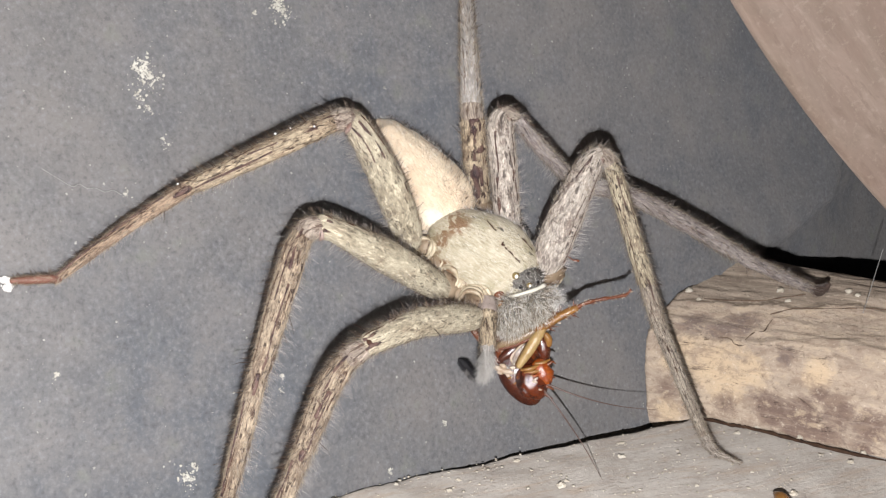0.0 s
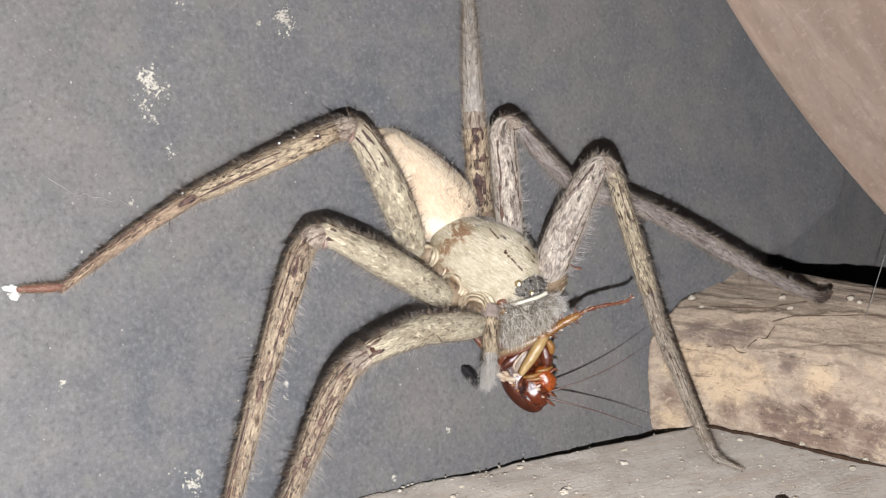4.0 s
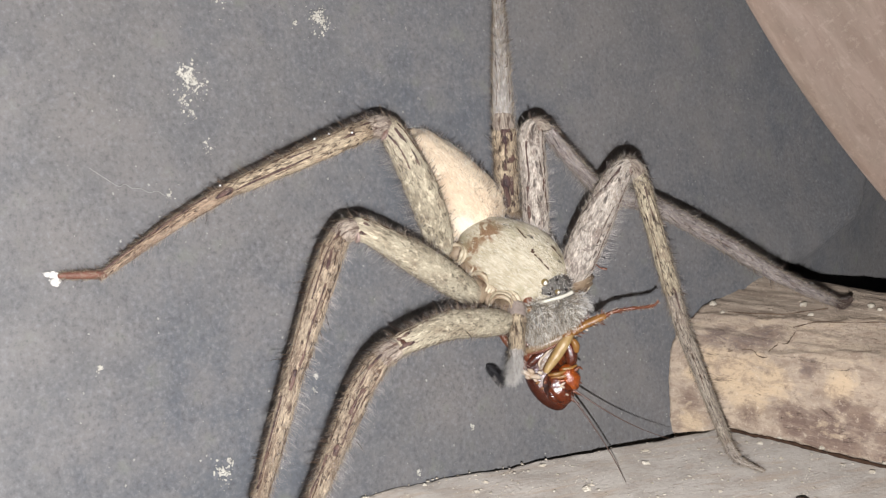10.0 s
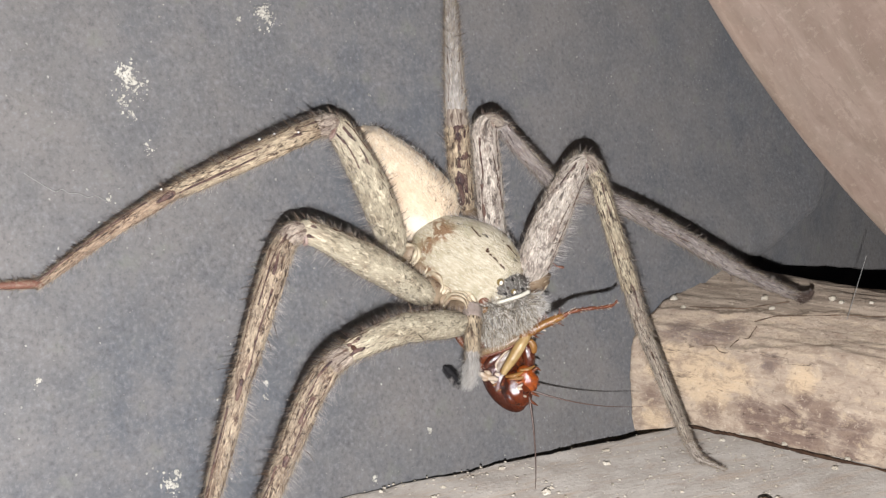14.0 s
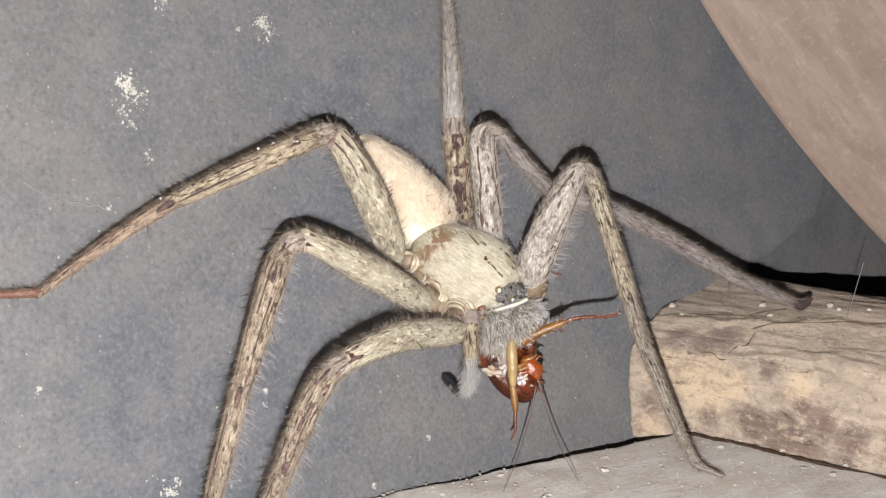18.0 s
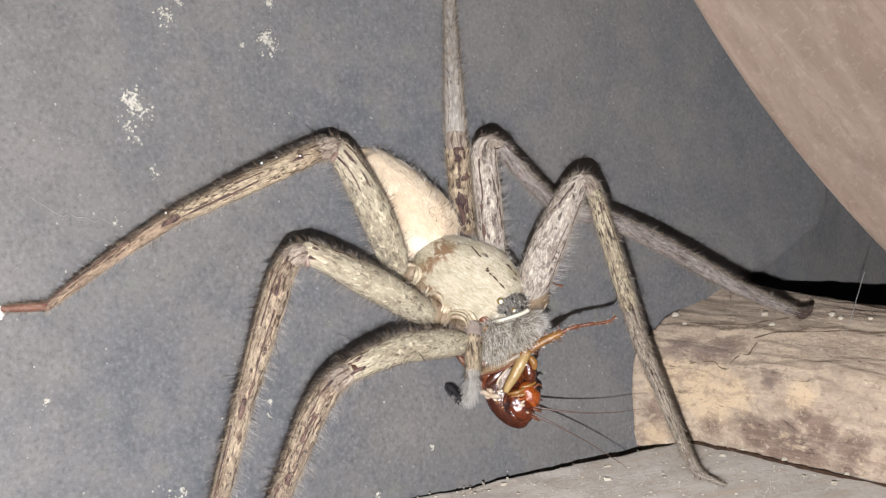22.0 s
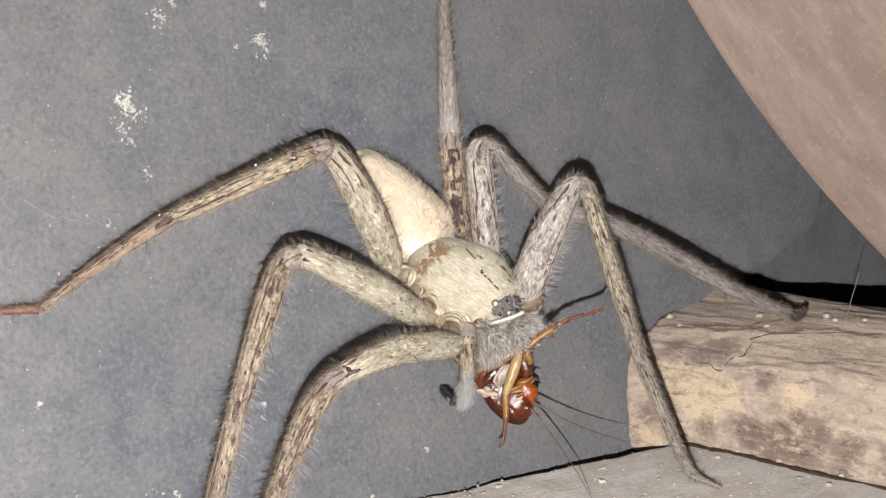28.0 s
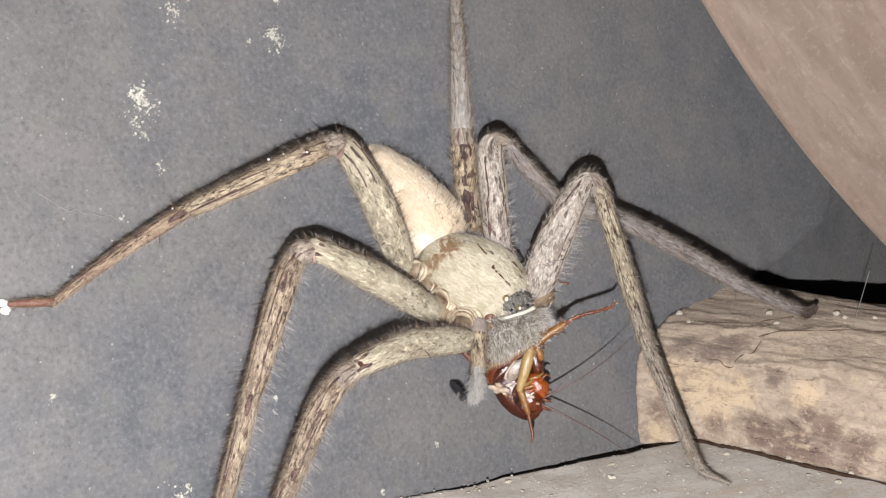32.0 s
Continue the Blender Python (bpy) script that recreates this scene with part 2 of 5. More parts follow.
def leg_skin(name, pale, mid, dark, amount, spots=None, small=1.0):
    """Short dense fur over a mottled skin: lengthwise streaks, dark dashes and pale strands."""
    k = Nodes(name, 0.5, 0, 0.35, 0.6)
    soft = k.noise(k.vec("UV", (0.20, 0.7, 1)), 1.0, 4, 0.6, 0.4)
    streak = k.noise(k.vec("UV", (0.70, 3.2, 1)), 1.0, 5, 0.7, 0.5)
    fur = k.noise(k.vec("UV", (1.9, 11.0, 1)), 1.0, 3, 0.7, 0.2)
    dash = k.noise(k.vec("UV", (0.75 * small, 3.6 * small, 1)), 1.0, 3, 0.6, 0.6)
    gate = k.noise(k.vec("UV", (0.16, 0.55, 1)), 1.0, 3, 0.5, 0.2)
    stain = k.noise(k.vec("UV", (0.36, 0.9, 1)), 1.0, 4, 0.6, 0.7)
    bright = tuple(min(0.82, 1.6 * x) for x in pale)
    spots = amount if spots is None else spots
    c = k.mix(k.ramp(soft, (0.38, 0), (0.60, 1)), mid, pale)
    c = k.mix(k.ramp(stain, (0.54, 0), (0.63, 0.75 * amount)), c, (mid[0] * 0.62, mid[1] * 0.5, mid[2] * 0.48))
    c = k.mix(k.ramp(streak, (0.33, 0.8 * amount), (0.45, 0)), c, tuple(0.5 * x for x in mid))
    c = k.mix(k.ramp(streak, (0.53, 0), (0.63, 0.8)), c, bright)
    c = k.mix(k.ramp(fur, (0.34, 0.75 * amount), (0.47, 0)), c, tuple(0.42 * x for x in mid))
    c = k.mix(k.ramp(fur, (0.54, 0), (0.66, 0.65 * amount)), c, bright)
    c = k.mix(k.calc("MULTIPLY", k.ramp(dash, (0.55, 0), (0.59, spots)), k.ramp(gate, (0.38, 0.2), (0.50, 1))), c, dark)
    blot = k.noise(k.vec("UV", (0.50, 1.5, 1)), 1.0, 6, 0.72, 0.8)
    c = k.mix(k.ramp(blot, (0.555, 0), (0.60, 0.85 * amount * amount)), c, (dark[0] * 1.9, dark[1] * 1.8, dark[2] * 1.8))
    return k.done(c, k.mix(0.5, fur, streak), 0.0004, 0.9)


def shield_skin():
    k = Nodes("olive_cream_carapace", 0.45, 0, 0.45)
    v = k.vec()
    turn = (0, 0, radians(31.5))
    streak = k.noise(k.vec("Object", (1, 7, 2), turn), 330, 3, 0.6, 0.3)
    soft = k.noise(v, 190, 5, 0.65)
    brown = k.noise(v, 380, 5, 0.7, 0.9)
    fine = k.noise(k.vec("Object", (1, 3, 2), turn), 1000, 4, 0.75)
    c = k.mix(k.ramp(soft, (0.36, 0), (0.62, 1)), (0.43, 0.372, 0.262), (0.57, 0.505, 0.385))
    c = k.mix(k.ramp(fine, (0.5, 0), (0.64, 0.6)), c, (0.72, 0.68, 0.57))
    c = k.mix(k.ramp(fine, (0.34, 0.35), (0.46, 0)), c, (0.27, 0.215, 0.135))
    for at, full, gone in (((-3.4, 4.5, 2.5), 0.6, 3.0), ((-6.2, 1.8, 1.5), 0.8, 3.2), ((-4.8, -2.2, 1.6), 0.5, 2.4), ((1.4, -6.3, 1.5), 0.3, 1.8), ((8.2, -1.8, 1.0), 0.4, 2.0)):
        c = k.mix(k.ramp(k.calc("MULTIPLY", k.near(at, full, gone), k.ramp(brown, (0.42, 0), (0.54, 1))), (0.15, 0), (0.5, 0.85)), c, (0.19, 0.088, 0.034))
    for at, full, gone in (((2.4, 3.2, 2.8), 0.1, 0.8), ((6.8, 0.2, 2.4), 0.2, 1.0), ((-0.6, 5.0, 2.0), 0.2, 0.9)):
        c = k.mix(k.ramp(k.calc("MULTIPLY", k.near(at, full, gone), k.ramp(streak, (0.52, 0), (0.58, 1))), (0.25, 0), (0.4, 0.9)), c, (0.045, 0.032, 0.025))
    speck = k.noise(k.vec("Object", (1, 1.4, 1.4), turn), 620, 4, 0.65, 0.7)
    c = k.mix(k.ramp(speck, (0.60, 0), (0.68, 0.5)), c, (0.18, 0.145, 0.08))
    c = k.mix(k.ramp(k.noise(v, 300, 4, 0.6, 0.5), (0.52, 0), (0.64, 0.6)), c, (0.32, 0.28, 0.175))
    return k.done(c, k.mix(0.5, fine, soft), 0.0007, 0.9)


def skin(name, a, b, spot, size=260, amount=0.6, rough=0.55, spec=0.4, cut=0.6):
    """A mottled skin or shell of two tones with darker spots."""
    k = Nodes(name, rough, 0, spec)
    v = k.vec()
    c = k.mix(k.ramp(k.noise(v, size, 4, 0.6), (0.35, 0), (0.65, 1)), a, b)
    fine = k.noise(v, size * 5, 4, 0.7)
    c = k.mix(k.ramp(k.noise(v, size * 1.6, 4, 0.7, 0.6), (cut, 0), (cut + 0.07, amount)), c, spot)
    c = k.mix(k.ramp(fine, (0.62, 0), (0.72, 0.5)), c, tuple(0.6 * x for x in spot))
    if rough < 0.3:
        return k.done(c, k.mix(0.35, k.noise(v, size * 2.2, 4, 0.6, 0.8), fine), 0.00035, 0.7)
    return k.done(c, fine, 0.0002, 0.5)


WALL = wall_paint()
SILL = sill_wood()
LOG = log_wood()
BOARD = board_wood()
LEG = leg_skin("mottled_cream_leg", (0.40, 0.328, 0.232), (0.225, 0.167, 0.114), (0.026, 0.015, 0.011), 0.95)
LEG_GREY = leg_skin("mottled_grey_leg", (0.455, 0.405, 0.352), (0.285, 0.245, 0.21), (0.036, 0.024, 0.021), 0.85)
FEMUR = leg_skin("speckled_olive_femur", (0.42, 0.374, 0.281), (0.30, 0.257, 0.186), (0.050, 0.038, 0.026), 0.5, 0.72, 1.5)
LEG_BROWN = leg_skin("mottled_brown_leg", (0.335, 0.247, 0.175), (0.175, 0.119, 0.086), (0.028, 0.015, 0.011), 1.0)
LEG_DARK = leg_skin("mottled_dark_leg", (0.33, 0.265, 0.192), (0.18, 0.134, 0.097), (0.028, 0.015, 0.011), 0.95)
LEG_YELLOW = leg_skin("straw_leg", (0.45, 0.395, 0.288), (0.27, 0.22, 0.152), (0.024, 0.015, 0.011), 1.0)
LEG_MIXED = leg_skin("straw_grey_leg", (0.37, 0.322, 0.262), (0.215, 0.178, 0.145), (0.026, 0.017, 0.014), 0.95)
LEG_DUSK = leg_skin("dusky_grey_leg", (0.275, 0.241, 0.226), (0.18, 0.154, 0.145), (0.034, 0.024, 0.026), 0.75)
PATELLA = leg_skin("pinkish_knee", (0.34, 0.288, 0.238), (0.20, 0.157, 0.130), (0.045, 0.022, 0.016), 0.8)
DARK_MARK = skin("dark_brown_mark", (0.04, 0.018, 0.012), (0.08, 0.035, 0.022), (0.02, 0.01, 0.008), 900, 0.6, 0.7, 0.2)
RED_TARSUS = skin("red_brown_foot", (0.11, 0.045, 0.032), (0.18, 0.083, 0.058), (0.045, 0.02, 0.014), 500)
CARAPACE = shield_skin()
def belly_skin():
    k = Nodes("cream_abdomen", 0.42, 0, 0.5, 0.5)
    v = k.vec()
    soft = k.noise(v, 210, 6, 0.7, 0.5)
    fine = k.noise(k.vec("Object", (1, 2.4, 1.5), (0, 0, radians(52))), 900, 5, 0.75, 0.3)
    c = k.mix(k.ramp(soft, (0.36, 0), (0.62, 1)), (0.60, 0.455, 0.32), (0.76, 0.64, 0.48))
    c = k.mix(k.ramp(fine, (0.55, 0), (0.68, 0.35)), c, (0.50, 0.36, 0.24))
    c = k.mix(k.ramp(fine, (0.32, 0.7), (0.46, 0)), c, (0.84, 0.75, 0.60))
    # whitish patch at the waist end: the highlight there, painted into the skin
    pale = k.calc("ADD", k.near((-6.0, 4.6, 1.5), 0.3, 3.2), k.calc("MULTIPLY", k.calc("SUBTRACT", soft, 0.5), 1.6))
    c = k.mix(k.ramp(pale, (0.35, 0), (0.85, 0.75)), c, (0.84, 0.77, 0.66))
    c = k.mix(k.ramp(k.noise(v, 520, 5, 0.7, 0.6), (0.62, 0), (0.69, 0.5)), c, (0.28, 0.17, 0.11))
    return k.done(c, k.mix(0.6, soft, fine), 0.0009, 0.9)


ABDOMEN = belly_skin()
JAW = skin("grey_hairy_jaw", (0.09, 0.082, 0.072), (0.16, 0.148, 0.13), (0.03, 0.027, 0.025), 420, 0.7)
EYE_FIELD = skin("dark_eye_field", (0.07, 0.065, 0.06), (0.13, 0.12, 0.105), (0.02, 0.02, 0.02), 700, 0.7)
JOINT = skin("pink_joint_skin", (0.24, 0.165, 0.14), (0.32, 0.24, 0.21), (0.13, 0.06, 0.045), 500, 0.6, 0.5, 0.4, 0.56)
PALP_ROOT = skin("pinkish_grey_root", (0.27, 0.215, 0.19), (0.40, 0.335, 0.30), (0.15, 0.085, 0.07), 420, 0.5, 0.4, 0.5)
COXA = skin("folded_brown_skin", (0.17, 0.118, 0.075), (0.30, 0.228, 0.155), (0.10, 0.048, 0.03), 350, 0.8, 0.5, 0.4, 0.54)
HAIR = Nodes("pale_hair", 0.5).done((0.30, 0.252, 0.19))
FRINGE = Nodes("whitish_hair", 0.5).done((0.36, 0.33, 0.31))
BRUSH = Nodes("white_brush_hair", 0.5).done((0.47, 0.45, 0.425))
BROWN_HAIR = Nodes("brown_hair", 0.5).done((0.15, 0.10, 0.065))
FOLD = skin("cream_skin_fold", (0.30, 0.225, 0.145), (0.55, 0.47, 0.34), (0.17, 0.085, 0.045), 420, 0.6, 0.4, 0.5, 0.56)
PALE_LEG = leg_skin("pale_grey_leg", (0.36, 0.336, 0.312), (0.26, 0.240, 0.222), (0.05, 0.038, 0.036), 0.35)
PLUM = skin("plum_brown_band", (0.055, 0.03, 0.03), (0.13, 0.078, 0.062), (0.02, 0.012, 0.014), 520, 0.8, 0.6, 0.3, 0.52)
FOOT_SHADE = skin("dark_foot_shade", (0.055, 0.038, 0.032), (0.10, 0.072, 0.06), (0.03, 0.02, 0.016), 600, 0.6, 0.8, 0.2)
DROP = Nodes("water_drop", 0.08, 0, 1.0).done((0.80, 0.80, 0.80))
WHITE_HAIR = Nodes("white_hair", 0.5).done((0.74, 0.71, 0.66))
BRISTLE = Nodes("dark_bristle", 0.45).done((0.055, 0.034, 0.026))
FLUFF = Nodes("white_fluff", 0.8).done((0.62, 0.60, 0.57))
CREAM = Nodes("cream_stripe", 0.5).done((0.58, 0.55, 0.47))
BLACK_FUZZ = Nodes("black_fuzz", 0.7, 0, 0.4).done((0.013, 0.012, 0.014))
EYE_BLACK = Nodes("black_eye", 0.2, 0, 1.0).done((0.012, 0.011, 0.012))
EYE_RING = Nodes("brown_eye", 0.15, 0, 0.8).done((0.20, 0.145, 0.06))
LENS_GLINT = Nodes("pale_lens_glint", 0.12, 0, 1.0).done((0.80, 0.78, 0.72))
SHELL = skin("amber_red_shell", (0.06, 0.013, 0.004), (0.18, 0.040, 0.009), (0.015, 0.003, 0.002), 420, 0.8, 0.24, 0.9)
FACE = skin("orange_red_face", (0.17, 0.026, 0.005), (0.34, 0.078, 0.012), (0.04, 0.007, 0.003), 520, 0.6, 0.24, 0.9)
HEAD = skin("wine_red_head", (0.03, 0.005, 0.003), (0.13, 0.026, 0.007), (0.010, 0.003, 0.002), 330, 0.85, 0.2, 1.0, 0.53)
SHELL_DARK = skin("dark_red_shell", (0.030, 0.006, 0.003), (0.085, 0.018, 0.006), (0.007, 0.002, 0.002), 380, 0.6, 0.2, 1.0)
AMBER = skin("amber_limb", (0.17, 0.072, 0.017), (0.25, 0.12, 0.034), (0.07, 0.022, 0.008), 380, 0.5, 0.25, 0.6)
YELLOW_LIMB = skin("pale_yellow_limb", (0.28, 0.175, 0.065), (0.38, 0.262, 0.115), (0.13, 0.06, 0.02), 380, 0.4, 0.3, 0.6)
TAN = skin("tan_limb", (0.16, 0.10, 0.052), (0.22, 0.15, 0.085), (0.08, 0.04, 0.016), 380, 0.5, 0.3, 0.6)
RUSSET = skin("russet_limb", (0.10, 0.028, 0.013), (0.15, 0.05, 0.022), (0.04, 0.01, 0.006), 500, 0.5, 0.3, 0.5)
MEMBRANE = skin("pale_membrane", (0.34, 0.245, 0.165), (0.56, 0.48, 0.39), (0.14, 0.07, 0.03), 500, 0.5, 0.3, 0.5)
ANTENNA = Nodes("brown_antenna", 0.4).done((0.085, 0.050, 0.040))
PLATE = skin("grey_tan_plate", (0.15, 0.11, 0.082), (0.25, 0.20, 0.16), (0.12, 0.07, 0.04), 420, 0.5, 0.25, 0.7)
FLECK = skin("white_paint_fleck", (0.42, 0.40, 0.35), (0.58, 0.56, 0.50), (0.24, 0.22, 0.18), 900, 0.6, 0.8, 0.2)
DUST = skin("grey_dust", (0.24, 0.235, 0.225), (0.42, 0.41, 0.38), (0.18, 0.17, 0.16), 900, 0.5, 0.8, 0.2)
GRIT = skin("pale_grit", (0.48, 0.42, 0.33), (0.68, 0.63, 0.54), (0.4, 0.3, 0.2), 900, 0.5, 0.7, 0.3)
SILK = Nodes("silk", 0.3, 0, 0.6).done((0.28, 0.275, 0.265))
# tone for the log's foot crease: dirt with the gap's shade in it
CRACK_DARK = skin("dark_crack_shade_dirt", (0.045, 0.026, 0.017), (0.08, 0.045, 0.028), (0.02, 0.012, 0.009), 900, 0.7, 0.9, 0.2)
SEAM = skin("dark_wood_seam", (0.10, 0.068, 0.048), (0.18, 0.125, 0.09), (0.04, 0.026, 0.018), 700, 0.6, 0.9, 0.2)
SOIL = skin("dark_soil", (0.05, 0.04, 0.03), (0.085, 0.068, 0.05), (0.03, 0.022, 0.017), 60, 0.7, 0.9, 0.2)


# ---- mesh helpers (all shapes are given in mm) ----
def part(name, bm, material, parent=None, label="", smooth=True):
    me = bpy.data.meshes.new(name)
    bmesh.ops.scale(bm, vec=(MM, MM, MM), verts=bm.verts)
    bmesh.ops.recalc_face_normals(bm, faces=bm.faces)
    bm.to_mesh(me)
    bm.free()
    me.materials.append(material)
    if smooth:
        for p in me.polygons:
            p.use_smooth = True
    ob = new(name, me)
    if parent is not None:
        ob.parent = parent
    if label:
        ob["label"] = label
    return ob


def thing(name, m, label, category, group="", kind=""):
    ob = new(name)
    ob.empty_display_size = 0.005
    ob.matrix_world = m
    return tagged(ob, label, category, group, kind)


def glide(points, steps):
    """Catmull-Rom through points of any length of tuple; gives (knot number, values)."""
    p = [np.array(q, float) for q in points]
    p = [2 * p[0] - p[1]] + p + [2 * p[-1] - p[-2]]
    made = []
    for i in range(1, len(p) - 2):
        for s in range(steps):
            t = s / steps
            a, b, c, d = p[i - 1:i + 3]
            made.append((i - 1 + t, 0.5 * (2 * b + (c - a) * t + (2 * a - 5 * b + 4 * c - d) * t * t + (3 * b - a - 3 * c + d) * t ** 3)))
    made.append((len(p) - 3, p[-2]))
    return made


def tube(bm, samples, seg=14, rough=0.0, seed=0.0, flat=1.0):
    """A round limb through samples (x, y, z, r), with rounded ends and lengthwise UV."""
    uv = bm.loops.layers.uv.verify()
    pts = [Vector(s[:3]) for s in samples]
    rad = [max(0.005, float(s[3])) for s in samples]
    d0, d1 = (pts[0] - pts[1]).normalized(), (pts[-1] - pts[-2]).normalized()
    caps0 = [(pts[0] + d0 * rad[0] * math.sin(a) * 0.7, rad[0] * math.cos(a)) for a in (1.45, 1.0, 0.5)]
    caps1 = [(pts[-1] + d1 * rad[-1] * math.sin(a) * 0.7, rad[-1] * math.cos(a)) for a in (0.5, 1.0, 1.45)]
    line = caps0 + list(zip(pts, rad)) + caps1
    side = None
    rings, length = [], 0.0
    for i, (p, r) in enumerate(line):
        q = line[min(i + 1, len(line) - 1)][0] - line[max(i - 1, 0)][0]
        q.normalize()
        if side is None:
            side = q.orthogonal().normalized()
        side = (side - q * side.dot(q)).normalized()
        up = q.cross(side)
        if i:
            length += (p - line[i - 1][0]).length
        ring = []
        for k in range(seg):
            a = 2 * math.pi * k / seg
            way = side * math.cos(a) + up * math.sin(a) * flat
            rr = r
            if rough:
                rr *= 1 + rough * noise.noise(p * 0.9 + way * 1.6 + Vector((seed, 0, seed)))
            ring.append(bm.verts.new(p + way * rr))
        rings.append((ring, length))
    for (a, la), (b, lb) in zip(rings, rings[1:]):
        for k in range(seg):
            f = bm.faces.new((a[k], a[(k + 1) % seg], b[(k + 1) % seg], b[k]))
            for loop, c in zip(f.loops, ((la, k), (la, k + 1), (lb, k + 1), (lb, k))):
                loop[uv].uv = (c[0] + seed * 7.3, c[1] / seg * 6.0)
    bm.faces.new(rings[0][0])
    bm.faces.new(rings[-1][0])


def blob(bm, centre, ax, ay, az, nu=28, nv=18, shape=None):
    """An egg with three half axes (vectors); shape(u, v, w) may return a factor."""
    c, ax, ay, az = Vector(centre), Vector(ax), Vector(ay), Vector(az)
    rows = []
    for j in range(nv + 1):
        b = math.pi * j / nv - math.pi / 2
        row = []
        for i in range(nu):
            a = 2 * math.pi * i / nu
            x, y, z = math.sin(b), math.cos(b) * math.cos(a), math.cos(b) * math.sin(a)
            fx, fy, fz = shape(x, y, z) if shape else (1, 1, 1)
            row.append(bm.verts.new(c + ax * x * fx + ay * y * fy + az * z * fz))
            if j in (0, nv):
                break
        rows.append(row)
    for j in range(nv):
        a, b = rows[j], rows[j + 1]
        for i in range(nu):
            k = (i + 1) % nu
            if j == 0:
                bm.faces.new((a[0], b[k], b[i]))
            elif j == nv - 1:
                bm.faces.new((a[i], a[k], b[0]))
            else:
                bm.faces.new((a[i], a[k], b[k], b[i]))


def spike(verts, faces, base, out, ln, width, droop=None):
    """One thin three-sided hair."""
    out = out.normalized()
    o1 = out.orthogonal().normalized() * width
    o2 = out.cross(o1)
    k = len(verts)
    mid = base + out * ln * 0.55
    for c, wv in ((base, 1.0), (mid, 0.7)):
        verts += [c + o1 * wv, c - o1 * wv * 0.5 + o2 * wv * 0.86, c - o1 * wv * 0.5 - o2 * wv * 0.86]
    verts.append(base + out * ln + (droop * ln if droop else Vector()))
    for m in range(3):
        n = (m + 1) % 3
        faces += [(k + m, k + n, k + 3 + n, k + 3 + m), (k + 3 + m, k + 3 + n, k + 6)]


def spikes(samples, count, rng, length, width, lean=0.55, spread=0.35, only=None, bare=0.0):
    """Many fine hairs on a limb."""
    pts = np.array([s[:3] for s in samples], float)
    rad = np.array([s[3] for s in samples], float)
    seglen = np.linalg.norm(np.diff(pts, axis=0), axis=1)
    cum = np.concatenate([[0], np.cumsum(seglen)])
    verts, faces = [], []
    for _ in range(count):
        s = rng.uniform(0, cum[-1] * 0.999)
        i = int(np.searchsorted(cum, s, side="right") - 1)
        t = (s - cum[i]) / max(seglen[i], 1e-6)
        p = Vector(pts[i] * (1 - t) + pts[i + 1] * t)
        r = rad[i] * (1 - t) + rad[i + 1] * t
        q = Vector(pts[i + 1] - pts[i]).normalized()
        side = q.orthogonal().normalized()
        a = rng.uniform(0, 2 * math.pi)
        way = side * math.cos(a) + q.cross(side) * math.sin(a)
        if only is not None and way.dot(Vector(only)) < 0.2:
            continue
        if bare and way.z > 0.25 and rng.random() < bare:
            continue
        out = way + q * lean * rng.uniform(0.3, 1.4) + Vector([rng.gauss(0, spread) for _ in range(3)]) * 0.6
        spike(verts, faces, p + way * r * 0.95, out, rng.uniform(*length) * min(1.0, 0.3 + 0.65 * r), width, q * 0.15)
    return verts, faces


def pelt(ob, count, rng, length, width, flow, lean=1.0, spread=0.4, where=None):
    """Hairs that grow from all faces of a part and lie along flow; where(place) may thin them."""
    me = ob.data
    faces_in = [([me.vertices[i].co / MM for i in p.vertices], p.normal.copy(), p.area) for p in me.polygons]
    picked = rng.choices(faces_in, [f[2] for f in faces_in], k=count)
    flow = Vector(flow)
    verts, faces = [], []
    for corners, normal, _ in picked:
        w = [rng.random() for _ in corners]
        base = sum((c * x for c, x in zip(corners, w)), Vector()) / sum(w)
        if where and rng.random() > where(base):
            continue
        out = normal + (flow - normal * flow.dot(normal)) * lean * rng.uniform(0.5, 1.4) + Vector([rng.gauss(0, spread) for _ in range(3)])
        spike(verts, faces, base, out, rng.uniform(*length), width, flow * 0.12)
    return verts, faces


def hairs(name, made, material, parent, label=""):
    verts, faces = made
    me = bpy.data.meshes.new(name)
    me.from_pydata([v * MM for v in verts], [], faces)
    me.materials.append(material)
    ob = new(name, me)
    ob.parent = parent
    if label:
        ob["label"] = label
    ob["kind"] = "stuff"
    return ob


# ---- the setting ----
WALL_AT = Vector((0, 155.2, 28.1))
WALL_OUT = Vector((0.6137, -0.7635, 0.2009)).normalized()
WALL_ALONG = Vector((0.7794, 0.6265, 0))
WALL_ALONG = (WALL_ALONG - WALL_OUT * WALL_ALONG.dot(WALL_OUT)).normalized()
WALL_UP = WALL_OUT.cross(WALL_ALONG)
if WALL_UP.z < 0:
    WALL_UP = -WALL_UP


def on_wall(a, b, out=0.0):
    return WALL_AT + WALL_ALONG * a + WALL_UP * b + WALL_OUT * out


def wall_y(x, z=0.0):
    """Where the leaning wall stands over the plan."""
    return WALL_AT.y + (WALL_OUT.x * x + WALL_OUT.z * (z - WALL_AT.z)) / -WALL_OUT.y


